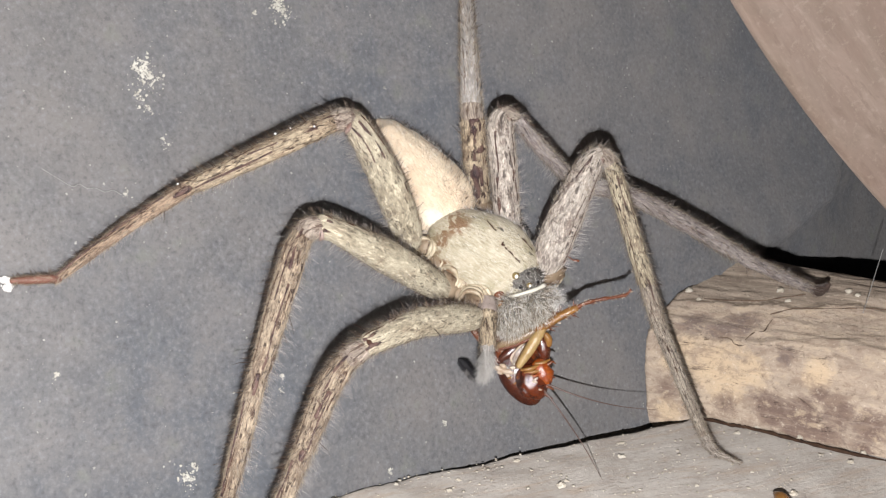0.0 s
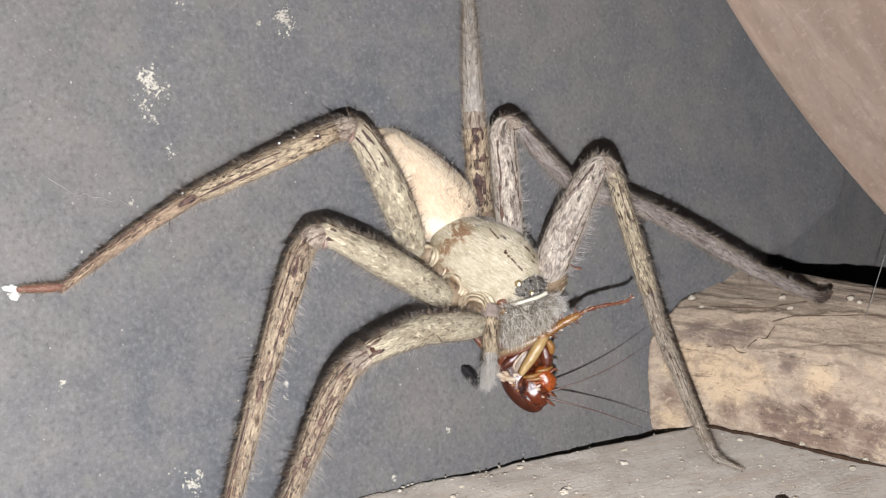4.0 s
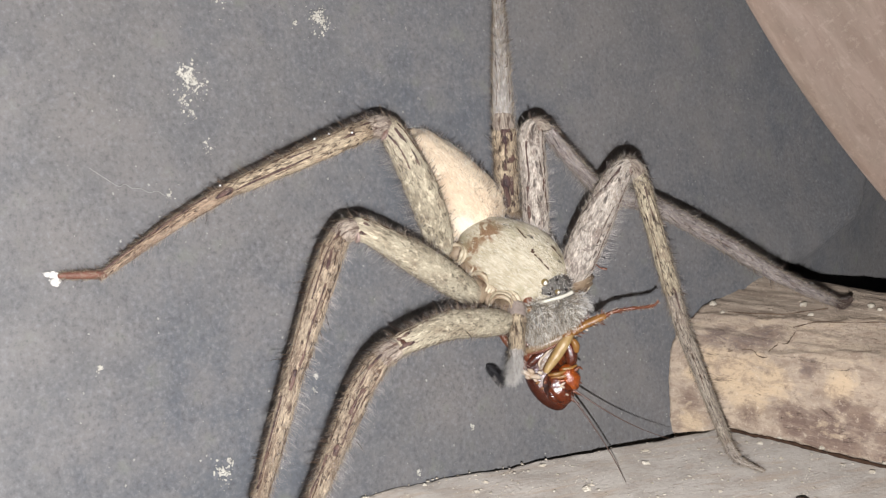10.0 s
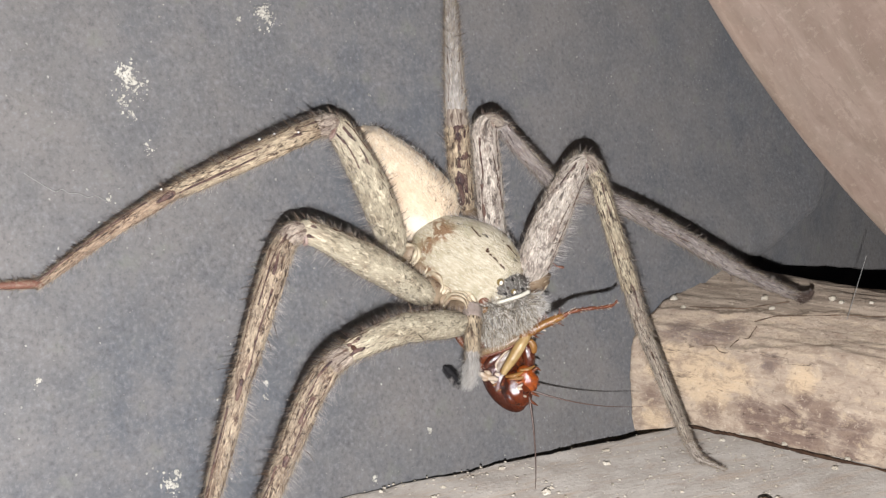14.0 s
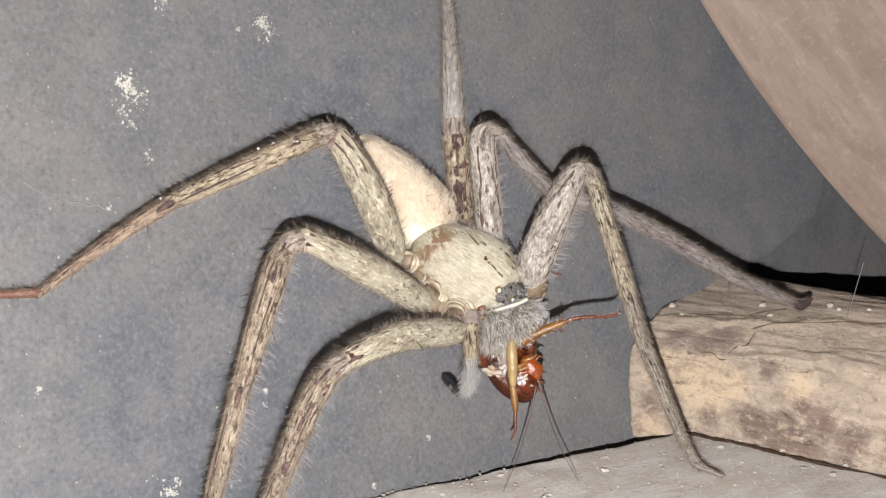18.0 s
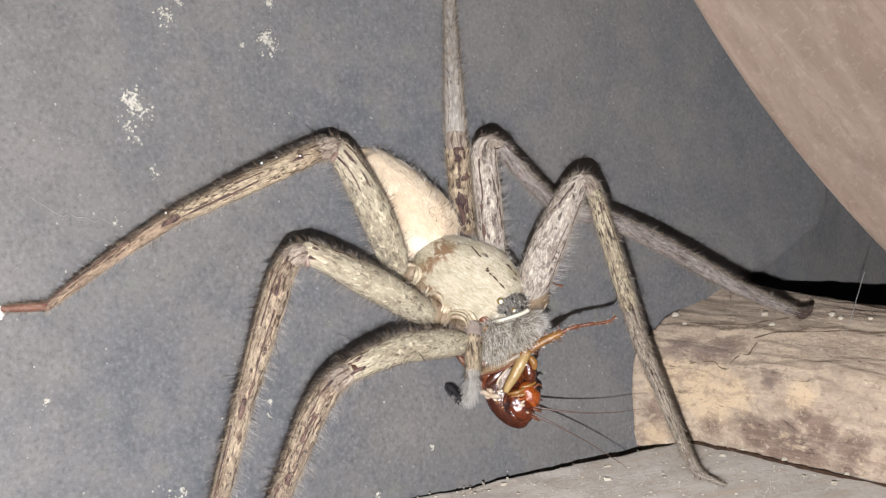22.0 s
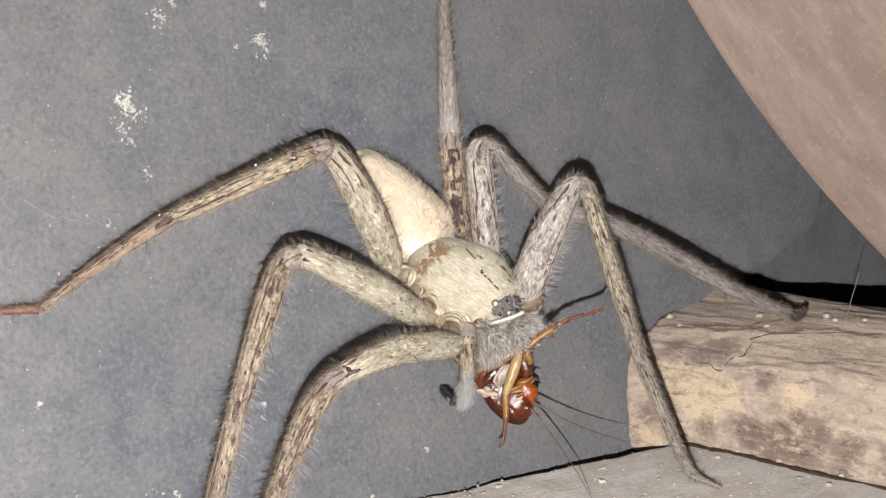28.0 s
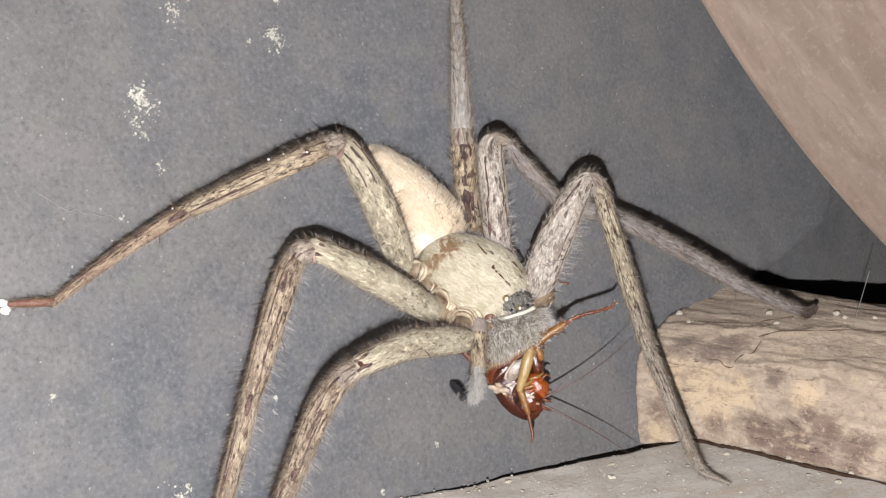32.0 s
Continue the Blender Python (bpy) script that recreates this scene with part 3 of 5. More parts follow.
def build_wall():
    bm = bmesh.new()
    cols, rows = 440, 260
    across = np.linspace(-200, 280, cols + 1)
    upward = np.linspace(-62, 268, rows + 1)
    A, B = np.meshgrid(across, upward)
    # the near sheet ends in a rounded fold behind the log; past it the wall steps back
    fold = ((58, -62), (66, -14), (70, -7.2), (75.6, -6.6), (81.6, -4.8), (86.4, -2.7), (92, -0.6), (95.2, 3.1), (97, 8), (99, 14), (104, 30), (150, 268))
    far = np.full(A.shape, 1e9)
    for (x0, y0), (x1, y1) in zip(fold, fold[1:]):
        dx, dy = x1 - x0, y1 - y0
        t = np.clip(((A - x0) * dx + (B - y0) * dy) / (dx * dx + dy * dy), 0, 1)
        far = np.minimum(far, np.hypot(A - x0 - t * dx, B - y0 - t * dy))
    edge = np.interp(B, [q[1] for q in fold], [q[0] for q in fold])
    D = np.where(A > edge, far, -far)
    fade = np.clip(1 - (B - 1) / 14, 0.12, 1)
    back = np.clip((D + 0.5) / (3.2 + 14 * (1 - fade)), 0, 1)
    bulge = 2.4 * np.exp(-((D + 4) / 9) ** 2) * fade - 6.5 * fade * back * back * (3 - 2 * back) * (0.7 + 0.9 * np.clip(D / 22, 0, 1))
    grid = []
    for j in range(rows + 1):
        row = []
        for i in range(cols + 1):
            a, b = across[i], upward[j]
            swell = 0.25 * noise.noise(Vector((a * 0.03, b * 0.03, 3)))
            if a > 40:
                swell += 0.7 * noise.noise(Vector((a * 0.045, b * 0.09, 11))) * min(1.0, (a - 40) / 25)
            row.append(bm.verts.new(on_wall(a, b, swell - 0.1 + float(bulge[j, i]))))
        grid.append(row)
    for j in range(rows):
        for i in range(cols):
            bm.faces.new((grid[j][i], grid[j][i + 1], grid[j + 1][i + 1], grid[j + 1][i]))
    got = bmesh.ops.extrude_face_region(bm, geom=list(bm.faces))
    bmesh.ops.translate(bm, vec=-WALL_OUT * 8, verts=[v for v in got["geom"] if isinstance(v, bmesh.types.BMVert)])
    tagged(part("wall_grey", bm, WALL), "dull grey painted sheet wall with white flecks", "wall", kind="structure")


build_wall()


def build_ground():
    bm = bmesh.new()
    n = 40
    grid = [[bm.verts.new((-1500 + 3000 * i / n, -1500 + 3000 * j / n, -32 + 2 * noise.noise(Vector((i * 0.7, j * 0.7, 0))))) for i in range(n + 1)] for j in range(n + 1)]
    for j in range(n):
        for i in range(n):
            bm.faces.new((grid[j][i], grid[j][i + 1], grid[j + 1][i + 1], grid[j + 1][i]))
    tagged(part("ground", bm, SOIL), "dark bare soil below the timber", "ground", kind="structure")


build_ground()


def sill_back(x):
    """The sill's ragged rear edge over the plan."""
    line = 149.0 + 0.557 * (x - 6) + 0.5 * noise.noise(Vector((x * 0.11, 2, 0))) + 0.35 * noise.noise(Vector((x * 0.45, 5, 0)))
    if x > 37:
        line += (x - 37) * 1.2
    return min(line, wall_y(x) - 0.5)


def build_sill():
    bm = bmesh.new()
    xs = [-160 + 0.9 * i for i in range(int(330 / 0.9))]
    grid = []
    for x in xs:
        back = sill_back(x)
        row = []
        steps = [0.0, 0.12, 0.4, 0.9] + [1.6 * 1.085 ** k * (k + 1) for k in range(24)]
        for d in steps:
            y = back - d
            h = 0.35 * noise.noise(Vector((x * 0.12, y * 0.2, 0))) + 0.14 * noise.noise(Vector((x * 0.7, y * 0.9, 4))) + 0.06 * noise.noise(Vector((x * 2.1, y * 2.1, 7)))
            h -= 0.45 * math.exp(-d / 0.25)
            row.append(bm.verts.new((x, y, h)))
        row.insert(0, bm.verts.new((x, back - 0.3, -28)))
        row.append(bm.verts.new((x, row[-1].co.y, -28)))
        grid.append(row)
    for a, b in zip(grid, grid[1:]):
        for i in range(len(a) - 1):
            bm.faces.new((a[i], a[i + 1], b[i + 1], b[i]))
    bm.faces.new(grid[0])
    bm.faces.new(grid[-1])
    tagged(part("timber_sill", bm, SILL), "weathered grey timber sill with pale grit on it", "sill")


build_sill()

LOG_AT = Vector((39.7, 165.8, 0))
LOG_D = Vector((0.752, -0.659, 0)).normalized()
LOG_E = Vector((0.659, 0.752, 0)).normalized()


def build_log():
    bm = bmesh.new()
    outline = [(1.9, -0.2, 0, 0), (1.0, 0.35, 0, 0), (0.7, 1.1, 0, 0), (0.8, 2.5, 0, 0), (1.3, 5.5, 0, 0), (2.2, 9.0, 0, 0), (3.3, 11.6, 0, 0), (5.4, 13.3, 0, 0), (9, 14.4, 0, 0), (15, 16.6, 0, 0), (21, 18.2, 0, 0), (27, 19.0, 0, 0), (33, 17.5, 0, 0), (38, 12, 0, 0), (40, 4, 0, 0), (39, -0.1, 0, 0)]
    prof = [(v[0], v[1]) for _, v in glide(outline, 10)]
    ds = [0.55 * i for i in range(150)]
    grid = []
    for e, z in prof:
        p = LOG_AT + LOG_E * e + Vector((0, 0, z))
        low = max(0.0, (3.0 - z) / 3.0)
        start = (0.25 - (p - WALL_AT).dot(WALL_OUT)) / LOG_D.dot(WALL_OUT)
        row = []
        for d in ds:
            s = start + d * (78 - start) / ds[-1]
            q = p + LOG_D * s - Vector((0, 0, 3.8 * low * min(1.0, max(0.0, -s / 1.5))))
            n = 1.1 * noise.noise(Vector((s * 0.05, e * 0.12, z * 0.12)))
            n += 0.45 * noise.noise(Vector((s * 0.12, e * 0.6, z * 0.6 + 9)))
            n += 0.3 * noise.noise(Vector((s * 0.3, e * 1.6, z * 1.6 + 5)))
            n += 0.5 * min(1.0, max(0.0, 0.5 + (z - 12.3 + 4.0 * noise.noise(Vector((s * 0.09, e * 0.15, 2)))) / 0.7))
            n *= min(1.0, max(0.0, z / 2.5))
            q += LOG_E * low * 0.7 * noise.noise(Vector((s * 0.16, 3, 8)))
            out = Vector((0, 0, 0.75)) - LOG_E * (0.6 if e < 6 else 0)
            row.append(bm.verts.new(q + out * n))
        grid.append(row)
    for a, b in zip(grid, grid[1:]):
        for i in range(len(a) - 1):
            bm.faces.new((a[i], a[i + 1], b[i + 1], b[i]))
    bm.faces.new([r[0] for r in grid])
    bm.faces.new([r[-1] for r in grid])
    log = tagged(part("log", bm, LOG), "old barkless log with yellow and brown patches", "log")
    # open seams in its weathered skin
    for pts, r in ((((39.9, 170.1, 11.4), (43.1, 168.9, 12.0), (43.8, 167.3, 11.5), (44.8, 166.3, 11.5), (45.5, 167.2, 12.3), (46.9, 168.0, 13.1), (48.0, 167.1, 13.5), (49.0, 168.5, 14.0), (49.9, 169.4, 14.8)), 0.13),
                   (((41.6, 178.8, 15.9), (45.2, 176.6, 16.1), (49.2, 174.5, 16.5), (52.6, 174.1, 17.1), (56.1, 174.0, 17.6)), 0.16), (((50.0, 170.9, 15.2), (53.3, 170.4, 16.2), (56.0, 169.1, 16.5), (59.5, 168.2, 16.7), (62.5, 166.9, 17.1), (65.2, 165.0, 17.3), (67.8, 163.8, 17.6)), 0.15)):
        run = [(v[0], v[1], v[2] + 0.04, r * (0.62 + 0.6 * noise.noise(Vector((k * 2.2, pts[0][0], 3))))) for k, v in glide([(*q, 0) for q in pts], 9)]
        bm = bmesh.new()
        tube(bm, run, 7, 0.3, pts[0][0])
        part("seam", bm, SEAM, log, "dark open seam in the wood")


build_log()


def build_crack_dark():
    """A dark tube in the log's foot crease: some dirt, and the gap's shade as colour."""
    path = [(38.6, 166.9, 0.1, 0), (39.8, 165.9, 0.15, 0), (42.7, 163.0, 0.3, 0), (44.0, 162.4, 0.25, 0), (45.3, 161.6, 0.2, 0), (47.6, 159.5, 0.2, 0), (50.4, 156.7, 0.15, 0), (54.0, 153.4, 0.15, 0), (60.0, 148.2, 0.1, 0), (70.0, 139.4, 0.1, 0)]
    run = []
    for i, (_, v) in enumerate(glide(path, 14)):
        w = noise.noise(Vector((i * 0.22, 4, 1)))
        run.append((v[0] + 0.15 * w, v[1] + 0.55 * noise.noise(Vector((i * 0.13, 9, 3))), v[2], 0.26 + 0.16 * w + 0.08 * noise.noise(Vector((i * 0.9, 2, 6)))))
    bm = bmesh.new()
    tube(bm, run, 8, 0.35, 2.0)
    tagged(part("dirt", bm, CRACK_DARK), "dark line of dirt and gap shade along the foot of the log", "dirt")


build_crack_dark()


def build_board():
    """A smooth board that leans over the log; its length runs along local y."""
    p0, p1 = Vector((43.3, 175.9, 62.4)), Vector((69.5, 178.3, 30.2))
    run = (p0 - p1).normalized()
    view = Vector((0.28, 0.94, -0.06)).normalized()
    view = (view - run * view.dot(run)).normalized()
    across = run.cross(view)
    if across.x < 0:
        across = -across
    m = Matrix((across, run, -view)).transposed().to_4x4()
    m.translation = p1 * MM
    bm = bmesh.new()
    edge = [(6, -16), (1.5, -13), (0.2, -8), (0, -4), (0.5, -1.2), (2.2, 0), (6, 0.5), (14, 1.4), (26, 2.2), (40, 2.6), (56, 2.2), (60, -4), (58, -16)]
    prof = [tuple(v) for _, v in glide(edge, 6)]
    ys = [-75 + 2.2 * i for i in range(90)]
    grid = []
    for x, z in prof:
        row = []
        for y in ys:
            n = 0.5 * noise.noise(Vector((x * 0.05, y * 0.03, 1))) + 0.25 * noise.noise(Vector((x * 0.3, y * 0.06, 4)))
            row.append(bm.verts.new((x - 1.0 * max(-1.0, 1 - ((y - 21) / 21) ** 2) + 0.2 * noise.noise(Vector((y * 0.035, 7, 0))), y, z + n)))
        grid.append(row)
    for a, b in zip(grid, grid[1:] + grid[:1]):
        for i in range(len(a) - 1):
            bm.faces.new((a[i], a[i + 1], b[i + 1], b[i]))
    bm.faces.new([r[0] for r in grid])
    bm.faces.new([r[-1] for r in grid])
    ob = tagged(part("board", bm, BOARD), "smooth pinkish brown wooden board leaning over the log", "board")
    ob.matrix_world = m


build_board()

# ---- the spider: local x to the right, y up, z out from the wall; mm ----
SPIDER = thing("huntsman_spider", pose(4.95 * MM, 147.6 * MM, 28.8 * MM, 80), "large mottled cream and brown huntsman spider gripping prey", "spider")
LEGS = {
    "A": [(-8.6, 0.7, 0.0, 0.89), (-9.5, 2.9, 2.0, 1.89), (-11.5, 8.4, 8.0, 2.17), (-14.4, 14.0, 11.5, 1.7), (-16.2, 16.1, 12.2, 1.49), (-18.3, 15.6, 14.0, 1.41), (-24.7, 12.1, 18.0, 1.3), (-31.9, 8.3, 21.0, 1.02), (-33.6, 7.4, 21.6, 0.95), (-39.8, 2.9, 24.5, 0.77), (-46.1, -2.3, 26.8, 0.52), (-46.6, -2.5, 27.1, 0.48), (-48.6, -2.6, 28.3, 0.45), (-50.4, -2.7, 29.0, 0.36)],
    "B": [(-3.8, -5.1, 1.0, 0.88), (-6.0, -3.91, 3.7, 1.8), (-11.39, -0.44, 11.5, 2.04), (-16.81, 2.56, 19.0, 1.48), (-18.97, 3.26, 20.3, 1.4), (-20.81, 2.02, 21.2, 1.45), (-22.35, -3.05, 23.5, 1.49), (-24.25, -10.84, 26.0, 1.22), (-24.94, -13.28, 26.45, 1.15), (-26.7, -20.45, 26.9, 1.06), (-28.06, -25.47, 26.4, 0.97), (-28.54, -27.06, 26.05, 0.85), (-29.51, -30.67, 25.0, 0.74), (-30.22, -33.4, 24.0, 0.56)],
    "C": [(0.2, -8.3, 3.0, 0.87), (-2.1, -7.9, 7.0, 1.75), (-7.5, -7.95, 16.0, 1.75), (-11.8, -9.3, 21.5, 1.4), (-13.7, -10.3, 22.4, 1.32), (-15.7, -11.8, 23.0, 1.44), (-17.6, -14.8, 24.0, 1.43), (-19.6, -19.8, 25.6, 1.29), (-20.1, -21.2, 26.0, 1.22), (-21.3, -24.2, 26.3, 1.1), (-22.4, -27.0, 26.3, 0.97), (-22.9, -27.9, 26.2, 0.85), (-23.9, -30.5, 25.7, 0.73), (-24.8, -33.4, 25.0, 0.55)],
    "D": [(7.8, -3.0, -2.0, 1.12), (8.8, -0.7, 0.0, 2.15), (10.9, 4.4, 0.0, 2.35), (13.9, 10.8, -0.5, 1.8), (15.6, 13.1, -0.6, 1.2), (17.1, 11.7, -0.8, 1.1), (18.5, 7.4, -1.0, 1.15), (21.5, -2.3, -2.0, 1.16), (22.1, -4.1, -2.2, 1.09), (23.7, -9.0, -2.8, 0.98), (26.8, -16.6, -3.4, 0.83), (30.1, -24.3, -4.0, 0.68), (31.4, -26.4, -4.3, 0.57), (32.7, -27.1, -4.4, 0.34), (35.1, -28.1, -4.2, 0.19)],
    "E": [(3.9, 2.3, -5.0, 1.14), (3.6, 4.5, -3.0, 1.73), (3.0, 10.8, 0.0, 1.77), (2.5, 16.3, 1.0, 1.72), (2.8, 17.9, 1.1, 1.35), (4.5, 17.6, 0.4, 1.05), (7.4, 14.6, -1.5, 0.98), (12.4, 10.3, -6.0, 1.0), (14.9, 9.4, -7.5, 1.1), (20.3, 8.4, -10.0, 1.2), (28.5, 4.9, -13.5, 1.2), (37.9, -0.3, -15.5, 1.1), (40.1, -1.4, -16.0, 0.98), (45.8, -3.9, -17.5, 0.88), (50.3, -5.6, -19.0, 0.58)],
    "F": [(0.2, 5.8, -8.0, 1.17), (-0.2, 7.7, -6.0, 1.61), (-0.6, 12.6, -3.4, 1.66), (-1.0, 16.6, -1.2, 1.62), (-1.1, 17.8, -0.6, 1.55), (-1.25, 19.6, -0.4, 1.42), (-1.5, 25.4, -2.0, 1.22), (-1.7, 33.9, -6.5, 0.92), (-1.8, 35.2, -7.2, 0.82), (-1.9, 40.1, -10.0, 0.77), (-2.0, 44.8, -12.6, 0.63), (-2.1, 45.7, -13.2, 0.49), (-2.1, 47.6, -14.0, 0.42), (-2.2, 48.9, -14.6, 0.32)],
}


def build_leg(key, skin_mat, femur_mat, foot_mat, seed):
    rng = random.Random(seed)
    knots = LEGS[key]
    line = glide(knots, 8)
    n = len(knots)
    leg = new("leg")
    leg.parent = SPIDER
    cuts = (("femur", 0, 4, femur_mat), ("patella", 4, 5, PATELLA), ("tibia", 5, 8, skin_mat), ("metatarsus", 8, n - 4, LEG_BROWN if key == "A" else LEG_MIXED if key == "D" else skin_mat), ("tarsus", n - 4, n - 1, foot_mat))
    for i, (name, a, b, material) in enumerate(cuts):
        run = []
        for k, v in line:
            if a - 1e-6 <= k <= b + 1e-6:
                v = v.copy()
                ends = min(k - a, b - k)
                v[3] *= 0.90 + 0.10 * min(1, ends * 2.5)
                run.append(v)
        bm = bmesh.new()
        tube(bm, run, 16, 0.10, seed * 3.1 + i)
        part(name, bm, material, leg)
    # thin broken dark seams along the thigh and shin, and broad plum bands on the raised hind thighs
    seams = [(38, 1.0, 2.3, 0.10), (32, 2.5, 3.8, 0.10), (62, 1.7, 2.6, 0.09), (48, 5.3, 7.6, 0.06), (128, 5.2, 6.6, 0.06), (70, 8.5, 10.4, 0.06)]
    if key == "F":
        seams += [(98, 0.5, 2.1, 0.85), (70, 1.0, 2.4, 0.60), (92, 2.0, 3.4, 0.70), (62, 2.8, 3.8, 0.50)]
    if key == "E":
        seams += [(122, 0.3, 1.9, 0.46), (116, 1.8, 2.9, 0.2)]
    if key == "D":
        seams += [(112, 2.7, 3.6, 0.20), (95, 5.4, 6.2, 0.14), (100, 7.2, 8.6, 0.13)]
    if key in "ABC":
        seams += [(75, 4.7, 6.3, 0.15), (112, 5.9, 7.6, 0.15), (58, 8.3, 10.2, 0.14), (100, 7.8, 8.3, 0.42), (66, 7.85, 8.2, 0.36)]
    if key in "AB":
        seams += [(64, 0.9, 3.6, 0.24), (100, 2.2, 3.6, 0.20), (92, 5.2, 5.8, 0.28)]
    if key == "C":
        seams += [(70, 1.6, 3.2, 0.26), (104, 2.4, 3.9, 0.30), (52, 2.6, 3.8, 0.26), (96, 6.0, 6.6, 0.28)]
    for turn, first, last, wide in seams:
        run = []
        for k, v in line:
            if first <= k <= last:
                t = Vector(knots[min(int(k) + 1, n - 1)][:3]) - Vector(knots[int(k)][:3])
                across = Vector((t.y, -t.x, 0)).normalized()
                a = radians(turn + 16 * noise.noise(Vector((k * 1.3, seed, turn))))
                r = wide * ((0.55 if wide < 0.12 else 0.8) + 1.3 * noise.noise(Vector((k * 3.3, seed, turn))))
                c = Vector(v[:3]) + (across * math.cos(a) + Vector((0, 0, math.sin(a)))) * (v[3] * 1.02 - 0.8 * max(0, r - 0.08))
                run.append((c.x, c.y, c.z, max(r, 0.02)))
        if len(run) > 3:
            bm = bmesh.new()
            tube(bm, run, 8, 0.3, seed + turn)
            part("seam", bm, PLUM if wide > 0.12 else DARK_MARK, leg)
    everything = [v for _, v in line]
    hairs("fur", spikes(everything, 3000, rng, (0.5, 1.2), 0.017, 2.4, 0.3), HAIR, leg)
    hairs("brown_fur", spikes(everything, 1300, rng, (0.5, 1.2), 0.018, 2.4, 0.3), BROWN_HAIR, leg)
    hairs("hair", spikes(everything, 800, rng, (0.7, 1.7), 0.013, 0.6, 0.3, None, 0.8), FRINGE, leg)
    hairs("upper_hair", spikes(everything, 850 if key in "ABC" else 700, rng, (0.5, 1.6), 0.034, 0.4, 0.25, (-0.85, 0.5, -0.2) if key in "BC" else (0, 1, -0.2)), BRISTLE, leg)
    if key in "ABC":
        hairs("rim_hair", spikes(everything, 320, rng, (0.9, 1.9), 0.026, 0.35, 0.2, (-0.85, 0.5, 0) if key in "BC" else (0, 1, 0)), BROWN_HAIR, leg)
    hairs("bristles", spikes(everything[4:], 420, rng, (0.6, 1.6), 0.022, 0.5, 0.25, None, 0.8), BRISTLE, leg)
    for first, last, way, count in {"A": ((0.6, 3.9, (-0.85, -0.5, 0), 1100),), "D": ((0.8, 3.8, (0.9, -0.4, 0), 900),), "E": ((4.2, 7.8, (-0.6, -0.8, 0), 700), (0.5, 3.5, (1, 0, 0), 500)),
                                    "B": ((0.8, 3.6, (-0.5, -0.85, 0), 500), (5, 10, (1, 0, 0), 700)), "C": ((5, 10, (1, 0, 0), 500),)}.get(key, ()):
        hairs("long_hair", spikes([v for k, v in line if first <= k <= last], count, rng, (1.1, 2.4), 0.013, 0.15, 0.2, way), FRINGE, leg, "long whitish hair fringe")
    for i in range(9):
        a = rng.randrange(6, len(everything) - 12)
        hairs("spine", spikes(everything[a:a + 2], 1, rng, (1.6, 2.6), 0.055, 0.9), BRISTLE, leg)
    for i, grow in ((4, 0.62), (8, 0.55)):
        x, y, z, r = knots[i]
        inner = Vector(knots[i - 1][:3]) + Vector(knots[i + 1][:3]) - 2 * Vector((x, y, z))
        inner = inner.normalized() if inner.length > 0.2 else Vector((0, -1, 0))
        bm = bmesh.new()
        c = Vector((x, y, z + r * 0.25)) + inner * r * 0.62
        blob(bm, c, inner * r * grow, inner.orthogonal().normalized() * r * grow * 0.9, Vector((0, 0, r * grow)), 16, 10, lambda u, v, w: (1 + 0.15 * math.sin(8 * v), 1, 1))
        part("joint_skin", bm, JOINT, leg, "pinkish soft joint skin")
    return leg


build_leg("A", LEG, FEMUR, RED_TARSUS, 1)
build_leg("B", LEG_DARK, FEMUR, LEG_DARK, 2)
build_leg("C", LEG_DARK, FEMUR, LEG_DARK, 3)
for x, y, z, r in ((-24.75, -12.88, 27.1, 0.48), (-21.33, 0.4, 22.9, 0.3), (-27.0, -21.37, 27.5, 0.35), (-13.0, -9.8, 23.15, 0.5)):
    bm = bmesh.new()
    blob(bm, (x, y, z), (r, 0, 0), (0, r * 1.3, 0), (0, 0, r), 14, 8, lambda u, v, w: (1 + 0.3 * noise.noise(Vector((u * 2 + x, v * 2, w))),) * 3)
    part("leg_mark", bm, DARK_MARK, SPIDER, "dark brown spot on a leg")
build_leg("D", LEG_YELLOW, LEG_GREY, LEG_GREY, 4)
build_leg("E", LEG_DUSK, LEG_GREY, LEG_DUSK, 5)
# dark foot tip; its brown also stands for the claw's shadow on the log
bm = bmesh.new()
foot = [v for _, v in glide([(48.6, -5.0, -18.3, 0.5), (50.2, -5.5, -18.9, 0.68), (51.2, -5.3, -19.2, 0.55), (52.0, -4.6, -19.4, 0.3)], 5)]
tube(bm, foot, 12, 0.3, 7)
foot_tip = part("foot_tip_shade", bm, FOOT_SHADE, SPIDER, "dark hairy foot tip that includes its shadow")
hairs("bristles", spikes(foot, 300, random.Random(61), (0.4, 1.0), 0.025, 0.5), BRISTLE, foot_tip)
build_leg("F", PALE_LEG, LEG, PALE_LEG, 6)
# the drops' sparkle is painted as a white base colour
for x, y, z, r in ((-17.4, 16.9, 14.0, 0.17), (-22.6, 14.6, 17.4, 0.13), (-24.2, 13.9, 18.2, 0.15), (-19.9, 14.9, 16.6, 0.12), (-34.4, 7.9, 22.5, 0.12)):
    bm = bmesh.new()
    blob(bm, (x, y, z), (r, 0, 0), (0, r, 0), (0, 0, r), 10, 6)
    part("droplet", bm, DROP, SPIDER, "tiny bright water droplet on a leg")
for root, tip in (((11.2, -0.2, 0.6), (12.7, -0.9, 0.8)),):
    bm = bmesh.new()
    tube(bm, [(*root, 0.06), (11.9, -0.75, 0.8, 0.08), (12.3, -0.85, 0.8, 0.2), (*tip, 0.17)], 8)
    part("caught_scrap", bm, RUSSET, SPIDER, "small reddish scrap caught on a leg")


